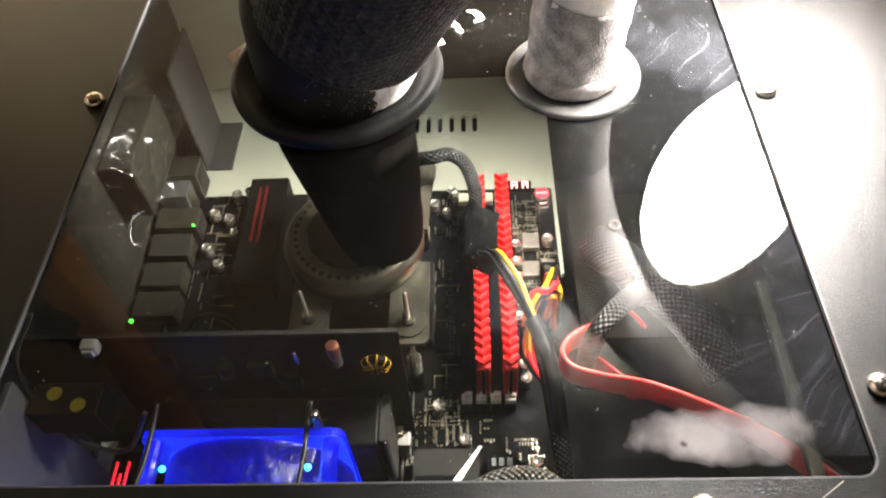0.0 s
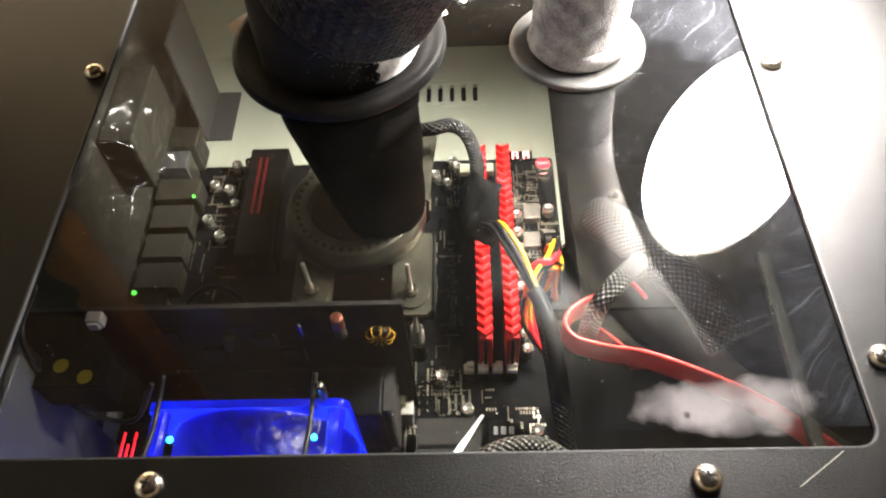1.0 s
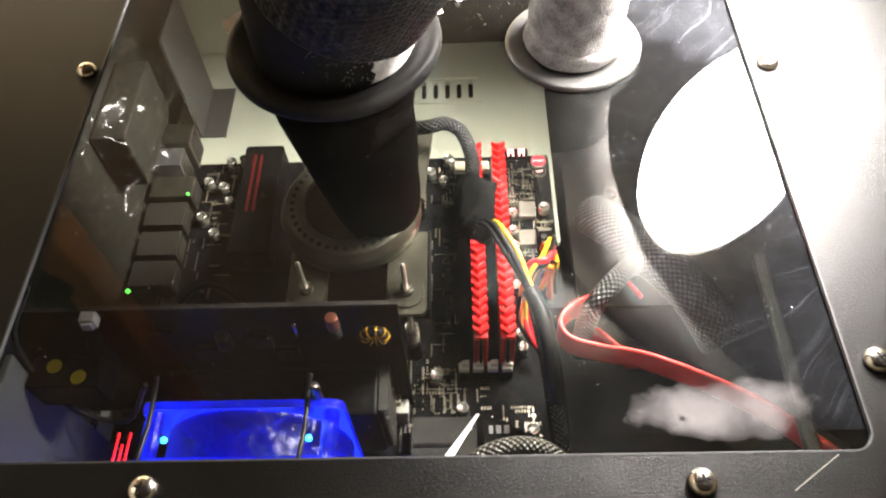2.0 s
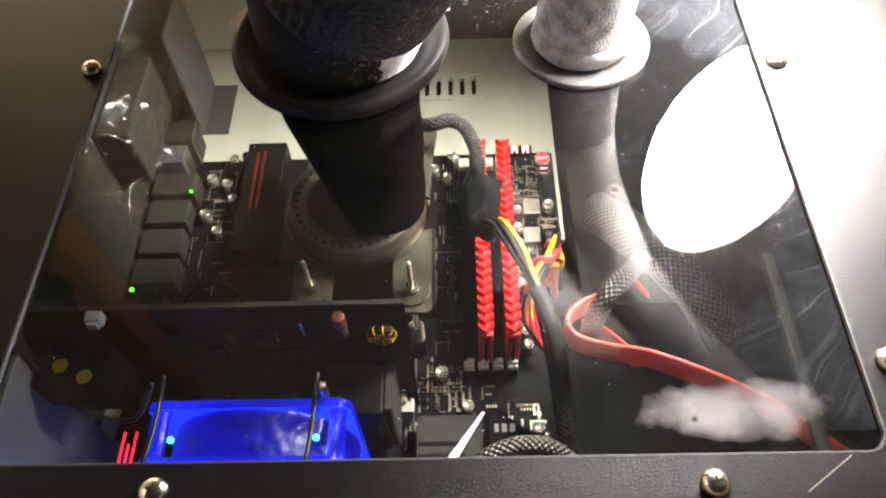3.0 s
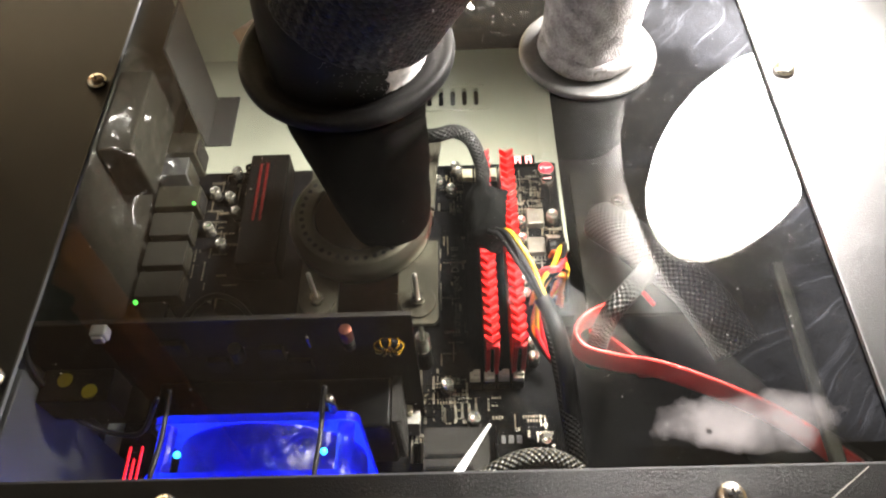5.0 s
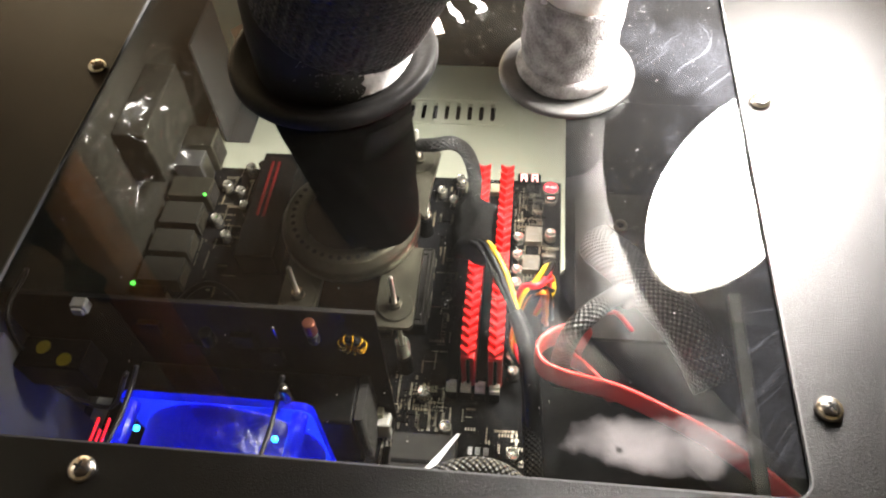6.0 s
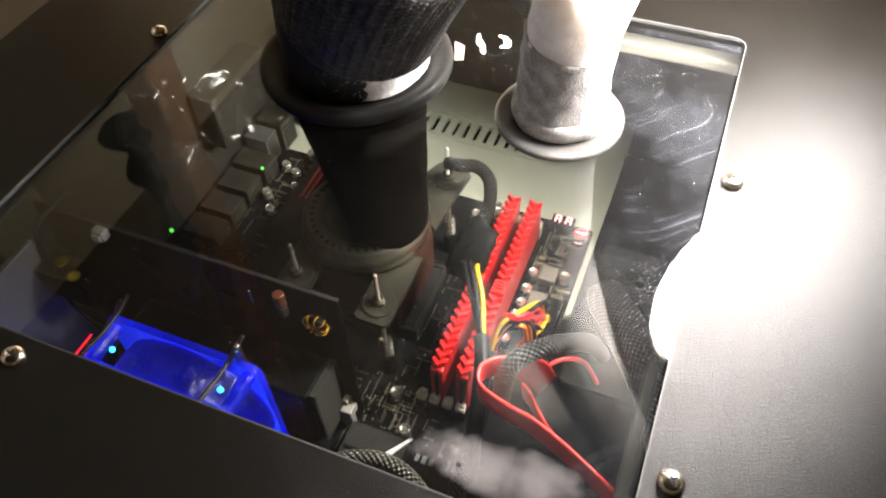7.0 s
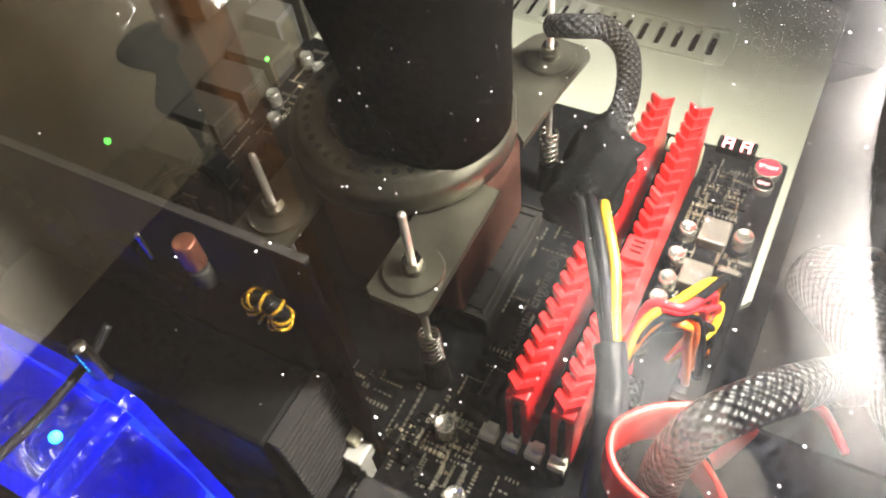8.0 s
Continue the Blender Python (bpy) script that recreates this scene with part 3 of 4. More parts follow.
for k in (12,):
    bm = bmesh.new()
    p0, t0 = line2[k], (line2[k + 1] - line2[k]).normalized()
    s0 = t0.orthogonal().normalized()
    sweep(bm, [p0 + (s0 * math.cos(a) + t0.cross(s0) * math.sin(a)) * 0.0170 for a in np.linspace(0, 2 * math.pi, 57)], 0.2, 6, 0.3, 500, caps=False)
    part("seam", bm, FLANGE, hose2, "dark seam line", smooth=True)

# ---------------------------------------------------------------- motherboard
ZB = -175.0
board = thing("motherboard", "black computer motherboard mounted on the grey tray", "motherboard")
bm = bmesh.new()
plate(bm, rounded(-157, -48, 83, 260, 2), [circle(-120, 250, 2), circle(78, 160, 2)], ZB - 1.6, ZB)
part("circuit_board", bm, PCB, board)
for sx in (-150, 70):
    for sy in (-40, 100, 250):
        bm = bmesh.new()
        cyl(bm, sx, sy, -180, ZB - 1.6, 3, seg=8)
        part("standoff", bm, CHROME, board)


def radial_cap(xx, yy, r, h, parent):
    b = bmesh.new()
    cyl(b, xx, yy, ZB, ZB + h * 0.25, r, seg=20)
    part("capacitor_base", b, CAPBLK, parent, smooth=False)
    b = bmesh.new()
    lathe(b, xx, yy, [(r * 0.98, ZB + h * 0.22), (r, ZB + h * 0.9), (r * 0.88, ZB + h), (r * 0.8, ZB + h), (r * 0.76, ZB + h - 0.25), (0.05, ZB + h - 0.25)], 20)
    part("capacitor", b, ALU, parent, smooth=True)


for cx, cy, r, h in ((57.4, 209.4, 3.3, 8), (57.2, 196.5, 3.3, 8), (57.4, 185.5, 3.3, 8), (57.1, 176.5, 3.3, 8), (56.6, 167.5, 3.3, 8), (56.5, 158.5, 3.3, 8), (76.5, 213, 3.6, 8), (25.3, 84.8, 3.4, 10), (12, 104, 3.5, 9),
                     (-119.8, 255, 3.2, 9), (-131.5, 239, 3.2, 9), (-121.5, 234.6, 3.2, 9), (-131.4, 211.6, 3.2, 9), (-122, 199, 3.2, 9), (-116, 223, 3.2, 9), (-112, 257, 3, 9),
                     (19, 253, 3.2, 9), (8, 243, 3.2, 8), (16, 236, 3.2, 8), (22, 247, 3, 11), (57, 128, 3.2, 9), (58, 119, 3.2, 9), (60, 72, 3.4, 12)):
    radial_cap(cx, cy, r, h, board)
for cx, cy, w, d, txt in ((66.4, 213.5, 10.4, 11.5, "R68"), (65.4, 192.6, 10.4, 11, "R68"), (75.8, 194.5, 8, 9, "R20")):
    bm = bmesh.new()
    box(bm, cx - w / 2, cy - d / 2, ZB, cx + w / 2, cy + d / 2, ZB + 5.2, 0.8)
    ch = part("choke", bm, CHOKE, board)
    words("choke_print", txt, 2.9, Matrix.Translation(V(cx, cy, ZB + 5.24)), ch, PRINT)
# lit digits and buttons at the far corner
bm = bmesh.new()
box(bm, 55, 256.5, ZB, 70, 266.5 - 3, ZB + 3.4, 0.3)
disp = part("digit_display", bm, BLACK, board)
for k, dx in enumerate((59.0, 66.0)):
    bm = bmesh.new()
    z0, z1 = ZB + 3.42, ZB + 3.55
    w, hh, s = 2.0, 3.0, 0.95
    yy = 260
    for a in ((-w, 0, -w + s, hh), (w - s, 0, w, hh), (-w, -hh, -w + s, 0), (w - s, -hh, w, 0), (-w, hh - s, w, hh), (-w, -s / 2, w, s / 2)):
        box(bm, dx + a[0], yy + a[1], z0, dx + a[2], yy + a[3], z1)
    part("digit", bm, DIGITS, disp, "glowing letter A digit")
for nm, cx, cy, r, txt, ts in (("start_button", 76.3, 252.5, 5.4, "START", 2.5), ("reset_button", 76.5, 243.8, 4.0, "RESET", 1.8)):
    bm = bmesh.new()
    lathe(bm, cx, cy, [(r, ZB), (r, ZB + 3.2), (r * 0.93, ZB + 3.7), (r * 0.86, ZB + 3.7), (r * 0.84, ZB + 3.2)], 28)
    rim = part(nm, bm, ALU, board, smooth=True)
    bm = bmesh.new()
    cyl(bm, cx, cy, ZB, ZB + 3.5, r * 0.85, seg=28, bev=0.2)
    cap_ = part("button_cap", bm, BUTTON if nm == "start_button" else BLACK, rim, "lit red cap" if nm == "start_button" else "black cap")
    words("button_print", txt, ts, Matrix.Translation(V(cx, cy, ZB + 3.56)), cap_, DIGITS)
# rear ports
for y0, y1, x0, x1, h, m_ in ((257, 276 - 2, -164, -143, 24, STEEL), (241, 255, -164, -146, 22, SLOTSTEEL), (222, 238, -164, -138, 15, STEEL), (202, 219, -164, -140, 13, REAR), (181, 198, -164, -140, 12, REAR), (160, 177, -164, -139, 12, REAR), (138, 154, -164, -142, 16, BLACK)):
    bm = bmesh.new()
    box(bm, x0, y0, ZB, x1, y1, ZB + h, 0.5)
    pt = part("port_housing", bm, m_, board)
    bm = bmesh.new()
    box(bm, x1 + 0.02, y0 + 2, ZB + 2, x1 + 0.35, y1 - 2, ZB + h - 3)
    part("port_shield", bm, STEEL if m_ is not STEEL else SINK, pt)
# dark cooler blocks with red stripes beside the processor
bm = bmesh.new()
box(bm, -108, 176, ZB, -84, 262 - 4, ZB + 19, 1.2)
vrm = part("regulator_heatsink", bm, BLACK, board, "black heatsink with red stripes")
for sx in (-101.5, -97.5):
    bm = bmesh.new()
    box(bm, sx, 206, ZB + 19.05, sx + 1.6, 250, ZB + 19.4)
    part("red_stripe", bm, REDDIM, vrm)
# processor retention frame
bm = bmesh.new()
plate(bm, rounded(-7.5, 142, 8.5, 195, 1), [rounded(-5.6, 144.5, -4.4, 192, 0.4, 3)], ZB, ZB + 9)
ret = part("retention_frame", bm, SINK, board, "dark grey processor retention frame")
for a in ((-7.3, 142.2, -6.5, 194.8), (7.5, 142.2, 8.3, 194.8), (-6.4, 142.2, 7.4, 143.0), (-6.4, 194.0, 7.4, 194.8), (5.2, 145, 5.8, 192), (-3.2, 146, -2.7, 191), (-2.6, 146, 5.1, 146.5), (-2.6, 190.5, 5.1, 191)):
    bm = bmesh.new()
    box(bm, a[0], a[1], ZB + 9, a[2], a[3], ZB + 10.2, 0.15)
    part("frame_rib", bm, REAR, ret)
for k in range(4):
    bm = bmesh.new()
    box(bm, -1.6, 152 + 10.4 * k, ZB + 9, 0.4 + k % 2, 153.0 + 10.4 * k, ZB + 9.5, 0.1)
    part("frame_clip", bm, BLACK, ret)
bm = bmesh.new()
box(bm, -54, 138, ZB, -10, 200, ZB + 6, 0.8)
part("processor_socket", bm, BLACK, board)
# chipset cooler at the near edge, with a bright diagonal stripe
bm = bmesh.new()
plate(bm, [(0, 20), (32, 20), (32, 77.5), (1, 77.5), (0, 76)], [], ZB + 2, ZB + 15)
chs = part("chipset_heatsink", bm, SINK, board, "gunmetal heatsink with a silver stripe")
for yy in (50, 56, 62):
    bm = bmesh.new()
    box(bm, 1, yy, ZB + 15, 24, yy + 2.2, ZB + 15.5, 0.2)
    part("groove", bm, BLACK, chs)
bm = bmesh.new()
vs = [bm.verts.new(V(*p)) for p in ((6, 44, ZB + 15.2), (12.5, 44, ZB + 15.2), (33.6, 78.5, ZB + 15.2), (32.0, 78.5, ZB + 15.2))]
vt = [bm.verts.new(v.co + V(0, 0, 0.8)) for v in vs]
bm.faces.new(vt)
for k in range(4):
    bm.faces.new((vs[k], vs[(k + 1) % 4], vt[(k + 1) % 4], vt[k]))
part("silver_stripe", bm, SILVER, chs, "polished silver stripe")
bm = bmesh.new()
plate(bm, [(34, 20), (66, 20), (66, 62), (44, 77), (36, 77)], [], ZB + 2, ZB + 14)
chs2 = part("chipset_cover", bm, BLACK, board)
for k, (a, b) in enumerate(((38, 40), (41.5, 44), (45.5, 48))):
    bm = bmesh.new()
    box(bm, a, 69, ZB + 14.02, b, 73, ZB + 14.25)
    part("maker_mark", bm, PRINT, chs2)
# memory slots
SLX = (26.4, 33.9, 41.4, 48.9)
for k, sx in enumerate(SLX):
    bm = bmesh.new()
    box(bm, sx - 2.9, 104, ZB, sx + 2.9, 240, ZB + 7.5, 0.3)
    sl = part("memory_slot", bm, BLACK, board)
    bm = bmesh.new()
    box(bm, sx - 2.7, 104.5, ZB + 7.5, sx + 2.7, 109, ZB + 11.5, 0.5)
    box(bm, sx - 1.0, 106, ZB + 11.3, sx + 2.7, 109, ZB + 14, 0.4)
    part("slot_latch", bm, GREYPL, sl, "grey slot latch")
    bm = bmesh.new()
    box(bm, sx - 3.1, 240.2, ZB, sx + 3.1, 247.5, ZB + 11, 0.5)
    part("slot_end", bm, CREAM, sl, "cream slot end")
words("board_print", "Extreme Engine Digi+ II", 6.3, Matrix.Translation(V(17.5, 166, ZB + 0.05)) @ pose(0, 0, 0, 0, 0, 90), board, PRINTDIM)
bm = bmesh.new()
box(bm, 71.5, 140, ZB, 81.5, 192, ZB + 12, 0.5)
plug24 = part("power_socket", bm, BLACK, board)
for k in range(11):
    bm = bmesh.new()
    box(bm, 72.5, 142 + k * 4.4, ZB + 12, 76, 145 + k * 4.4, ZB + 12.6, 0.2)
    part("socket_cell", bm, CAPBLK, plug24)
bm = bmesh.new()
box(bm, -9.5, 79.5, ZB, -2.5, 84, ZB + 15, 0.6)
box(bm, -8, 80.4, ZB + 15, -4, 83.2, ZB + 17.5, 0.5)
part("slot_clip", bm, WHITEPL, board, "white card slot clip")
bm = bmesh.new()
box(bm, -150, 84, ZB, -2, 92, ZB + 11, 0.5)
part("card_slot", bm, BLACK, board)
# small parts, too many to count
rnd = random.Random(5)
for nm, m_, count, hz in (("solder_pads", SOLDER, 1100, 0.25), ("small_resistors", TAN, 560, 0.7), ("small_chips", BLACK, 120, 1.1), ("small_capacitors", SOLDER, 360, 1.0)):
    verts, faces = [], []
    for _ in range(count // 5):
        zone = rnd.choice(((54, 219, 73, 254), (54, 219, 73, 254), (56, 222, 72, 250), (70, 200, 82, 209), (60, 183, 80, 187), (3, 100, 22, 112), (-8, 66, 0, 80), (54, 200, 62, 240), (2, 218, 24, 252), (-8, 84, 40, 100), (2, 84, 24, 108), (40, 60, 66, 90), (-140, 200, -112, 258), (60, 178, 80, 192), (-30, 90, 8, 116), (5, 118, 24, 258), (-140, 130, -105, 200), (-4, 96, 16, 104)))
        px, py = round(rnd.uniform(zone[0], zone[2]) / 2.2) * 2.2, round(rnd.uniform(zone[1], zone[3]) / 2.2) * 2.2
        w, d = rnd.choice(((0.3, 0.6), (0.6, 0.3), (0.4, 0.8), (0.3, 0.3)))
        if nm == "small_chips":
            w, d = rnd.choice(((1.0, 1.0), (1.4, 0.9), (0.8, 1.3)))
        sx, sy = (2 * w + 0.7, 0) if rnd.random() < 0.5 else (0, 2 * d + 0.7)
        for j in range(rnd.randint(2, 8)):
            qx, qy = px + sx * j, py + sy * j
            if not (zone[0] < qx < zone[2] and zone[1] < qy < zone[3]):
                continue
            b0 = len(verts)
            for zz in (ZB, ZB + hz):
                for ax, ay in ((-w, -d), (w, -d), (w, d), (-w, d)):
                    verts.append(((qx + ax) * MM, (qy + ay) * MM, zz * MM))
            faces += [(b0 + 4, b0 + 5, b0 + 6, b0 + 7)] + [(b0 + k, b0 + (k + 1) % 4, b0 + 4 + (k + 1) % 4, b0 + 4 + k) for k in range(4)]
    me = bpy.data.meshes.new(nm)
    me.from_pydata(verts, [], faces)
    me.materials.append(m_)
    o = new(nm, me)
    o.parent = board
    tagged(o, kind="stuff")
for cx, cy, w, d, n in ((13, 90, 4.5, 8, 8), (21, 92, 2.4, 8, 9), (-4, 70, 4, 10, 10), (62, 232, 5, 5, 7), (12, 226, 6, 6, 8), (-3, 96, 3, 4, 4)):
    bm = bmesh.new()
    box(bm, cx - w / 2, cy - d / 2, ZB + 0.2, cx + w / 2, cy + d / 2, ZB + 1.6, 0.15)
    chip = part("chip", bm, BLACK, board)
    bm = bmesh.new()
    for k in range(n):
        yy = cy - d / 2 + d * (k + 0.5) / n
        for s in (-1, 1):
            box(bm, cx + s * w / 2, yy - 0.22, ZB + 0.05, cx + s * (w / 2 + 1.3), yy + 0.22, ZB + 0.7)
    part("chip_pins", bm, SOLDER, chip, kind="stuff")


# ---------------------------------------------------------------- memory modules with arrow shaped red fins
def arrow_fin():
    """One V shaped fin, its tip towards the near end."""
    b = bmesh.new()
    w, tip, th = 3.9, 3.0, 2.1
    low = [(-w, 0.6), (0, 0.6 - tip), (w, 0.6), (w, 0.6 + th + 1.6), (0, 0.6 - tip + th + 1.6), (-w, 0.6 + th + 1.6)]
    bot = [b.verts.new(V(px, py, 0)) for px, py in low]
    top = [b.verts.new(V(px, py, 3.6 if k < 3 else 0.8)) for k, (px, py) in enumerate(low)]
    n = 6
    for k in range(n):
        b.faces.new((bot[k], bot[(k + 1) % n], top[(k + 1) % n], top[k]))
    b.faces.new((top[0], top[1], top[4], top[5]))
    b.faces.new((top[1], top[2], top[3], top[4]))
    return finish("arrow_fin", b, RED)


FIN = arrow_fin()


def memory_module():
    t = thing("memory_module", "red memory module with arrow shaped metal fins", "memory module", "memory modules")
    b = bmesh.new()
    box(b, -0.7, -66, 0, 0.7, 66, 31)
    part("module_board", b, PCB, t)
    for s in (-1, 1):
        b = bmesh.new()
        box(b, s * 0.9, -65, 6, s * 3.5, 64, 35, 0.7)
        part("heat_spreader", b, REDSIDE, t)
    b = bmesh.new()
    box(b, -3.3, -64.5, 33.5, 3.3, 63.5, 36.0, 0.4)
    part("fin_base", b, REDSIDE, t)
    b = bmesh.new()
    box(b, -3.9, -10, 36.0, 3.9, -1, 39.0, 0.5)
    em = part("emblem_plate", b, RED, t, "flat red emblem plate")
    b = bmesh.new()
    for k in range(3):
        box(b, -1.8, -7.4 + 2.0 * k, 39.02, 1.8, -6.7 + 2.0 * k, 39.2)
    part("emblem_mark", b, BLACK, em)
    for k in range(24):
        yy = -61.5 + 5.3 * k
        if -13 < yy < 0.5:
            continue
        o = new("arrow_fin", FIN)
        o.location = V(0, yy, 36.0)
        o.parent = t
    return t


mem = memory_module()
mem.location = V(35.2, 173, ZB + 3)
copy_thing(mem, Matrix.Translation(V(48.9, 173, ZB + 3)))

# ---------------------------------------------------------------- processor clamp
CX, CY = -25.0, 168
RX, RY = -28.5, 166.5
clamp = thing("processor_clamp", "worn steel four legged clamp ring pressing on the processor", "clamp")
bm = bmesh.new()
legs = [(0.0, 120.5), (-47.8, 122.5), (0.5, 214.5), (-47.8, 214.5)]
lathe(bm, RX, RY, [(23, -111.5), (34.2, -111.5), (35.2, -110.5), (35.4, -104.5), (34.8, -102.6), (33.4, -101.6), (32.4, -99.6), (31.6, -98.9), (23.6, -98.6), (23, -99.4), (23, -111.5)], 72)
part("clamp_ring", bm, STEEL, clamp, smooth=True)
# black disc added to hide the block below and darken the ring's inside
bm = bmesh.new()
cyl(bm, RX, RY, -110, -101, 22.8, seg=48, bev=1.0)
part("dark_fill_disc", bm, FOAM, clamp, "black disc added to darken the inside of the ring")
for k in range(40):
    a = 2 * math.pi * k / 40
    bm = bmesh.new()
    cyl(bm, RX + 28.6 * math.cos(a), RY + 28.6 * math.sin(a), -99.9, -98.6, 1.2, seg=10)
    part("vent_hole", bm, SLOTDARK, clamp)
for lx, ly in legs:
    sx, sy = (1 if lx > CX else -1), (1 if ly > CY else -1)
    bm = bmesh.new()
    if sy < 0:
        out = [(lx - 7.5, ly - 11.5), (lx + 7.5, ly - 11.5), (lx + 9.5, ly - 9.5), (lx + 9.5, CY - 12), (lx - 9.5, CY - 12), (lx - 9.5, ly - 9.5)]
    else:
        out = [(CX + sx * 6, CY + sy * 33), (CX + sx * 33, CY + sy * 8), (lx + sx * 9, ly - sy * 12), (lx + sx * 11.5, ly + sy * 7), (lx + sx * 9, ly + sy * 10), (lx - sx * 8, ly + sy * 12), (lx - sx * 10.5, ly + sy * 9)]
    plate(bm, out, [circle(lx, ly, 2.6, 16)], -114.2, -111.6)
    part("leg", bm, STEEL, clamp)
    bm = bmesh.new()
    lathe(bm, lx, ly, [(2.0, -111.5), (8.6, -111.5), (8.8, -110.9), (8.5, -110.2), (3.4, -110.0), (3.2, -108.2), (2.0, -108.0)], 32)
    part("washer", bm, STEEL, clamp, "round steel washer")
    bm = bmesh.new()
    lathe(bm, lx, ly, [(0.1, -86.6), (0.9, -86.8), (1.15, -87.5), (1.15, -174), (0.1, -174)], 14)
    part("threaded_rod", bm, ROD, clamp, "thin steel rod", smooth=True)
    bm = bmesh.new()
    cyl(bm, lx, ly, -108.4, -105.6, 2.9, seg=6)
    part("nut", bm, CHROME, clamp)
    bm = bmesh.new()
    coil = [Vector((lx + 3.4 * math.cos(a), ly + 3.4 * math.sin(a), -160 + 2.6 * a / (2 * math.pi))) * MM for a in np.linspace(0, 12 * math.pi, 110)]
    sweep(bm, coil, 0.5, 6)
    part("spring", bm, CHROME, clamp, smooth=True)
    bm = bmesh.new()
    cyl(bm, lx, ly, ZB, -161, 4.6, 3.6, seg=16)
    part("foot", bm, BLACK, clamp)
bm = bmesh.new()
box(bm, CX - 24, CY - 26, -168, CX + 24, CY + 26, -114.4, 2)
part("foam_block", bm, PINKFOAM, clamp, "pinkish foam block under the plate")

# ---------------------------------------------------------------- graphics card
card = thing("graphics_card", "dark graphics card standing in its slot", "graphics card")
bm = bmesh.new()
box(bm, -166, 86.4, -166, 0.6, 88, -64, 0.2)
part("card_board", bm, PCBBLUE, card)
bm = bmesh.new()
box(bm, -166, 86.2, -64.2, 0.7, 88.2, -63.4)
part("board_edge", bm, SINK, card, "pale sawn board edge")
bm = bmesh.new()
box(bm, -167.8, 60, -168, -166.2, 92, -58, 0.2)
part("bracket", bm, STEEL, card)
bm = bmesh.new()
box(bm, -118, 62, -164, -12, 86, -118, 1.5)
cool = part("card_cooler", bm, BLACK, card)
for k in range(16):
    bm = bmesh.new()
    box(bm, -11.6, 64, -162 + 2.9 * k, -7.5, 86, -161 + 2.9 * k)
    part("cooling_fin", bm, SINK, cool)
bm = bmesh.new()
ring_ = [Vector((-9.5 + 3.9 * math.cos(a), 80.5, -79 + 3.9 * math.sin(a))) * MM for a in np.linspace(0, 2 * math.pi, 40)]
sweep(bm, ring_, 1.9, 12)
coil_ = part("ring_coil", bm, BLACK, card, "ring coil wound with golden wire", smooth=True)
for k in range(9):
    a0 = 2 * math.pi * k / 9
    loop = []
    for j in range(13):
        b0 = 2 * math.pi * j / 12
        rr = 3.9 + 2.2 * math.cos(b0)
        loop.append(Vector((-9.5 + rr * math.cos(a0), 80.5 + 2.2 * math.sin(b0), -79 + rr * math.sin(a0))) * MM)
    bm = bmesh.new()
    sweep(bm, loop, 0.45, 6)
    part("winding", bm, BRASSWIRE, coil_, smooth=True)
for cx, cz, r, h, m_ in ((-25, -66, 2.6, 8, COPPER), (-25, -74, 2.5, 6, SINK), (-41, -72, 0.8, 9, CHROME), (-72, -80, 3, 9, BLACK)):
    bm = bmesh.new()
    cyl(bm, cx, 80, cz - h / 2, cz + h / 2, r, seg=20, bev=0.5)
    part("card_capacitor", bm, m_, card, smooth=True)
bm = bmesh.new()
box(bm, -127, 81, -69, -120.5, 86, -63, 0.8)
box(bm, -126, 79.5, -68, -121.5, 81, -64, 0.5)
part("white_latch", bm, WHITEPL, card, "white plastic connector latch")
for px, pz in ((-60, -90), (-85, -100), (-100, -84), (-50, -102)):
    bm = bmesh.new()
    box(bm, px - 5, 83.6, pz - 5, px + 5, 86.3, pz + 5, 0.4)
    part("memory_chip", bm, BLACK, card)

# ---------------------------------------------------------------- blue lit fan beside the card
fan = thing("blue_case_fan", "clear blue plastic fan lit by blue diodes", "fan")
FX0, FX1, FY0, FY1, FZ0, FZ1 = -99, -20, 26, 51.5, -154, -75
fcx, fcz = (FX0 + FX1) / 2, (FZ0 + FZ1) / 2
bm = bmesh.new()
plate(bm, rounded(-39.5, -39.5, 39.5, 39.5, 5), [circle(0, 0, 37, 48)], 0, 3.2)
plate(bm, rounded(-39.5, -39.5, 39.5, 39.5, 5), [circle(0, 0, 37, 48)], 22.3, 25.5)
lathe(bm, 0, 0, [(37, 3.2), (38.6, 3.2), (38.6, 22.3), (37, 22.3)], 48)
for sx in (-1, 1):
    for sy in (-1, 1):
        cyl(bm, sx * 34.5, sy * 34.5, 3.2, 22.3, 3.4, seg=12)
m_fan = Matrix.Translation(V(fcx, FY1, fcz)) @ Matrix.Rotation(radians(90), 4, "X")
bmesh.ops.transform(bm, matrix=m_fan, verts=bm.verts)
o = part("frame", bm, BLUEPL, fan)
o.visible_shadow = False
bm = bmesh.new()
cyl(bm, 0, 0, 4, 20, 15, seg=28, bev=1)
bmesh.ops.transform(bm, matrix=m_fan, verts=bm.verts)
part("hub", bm, BLUEPL, fan)
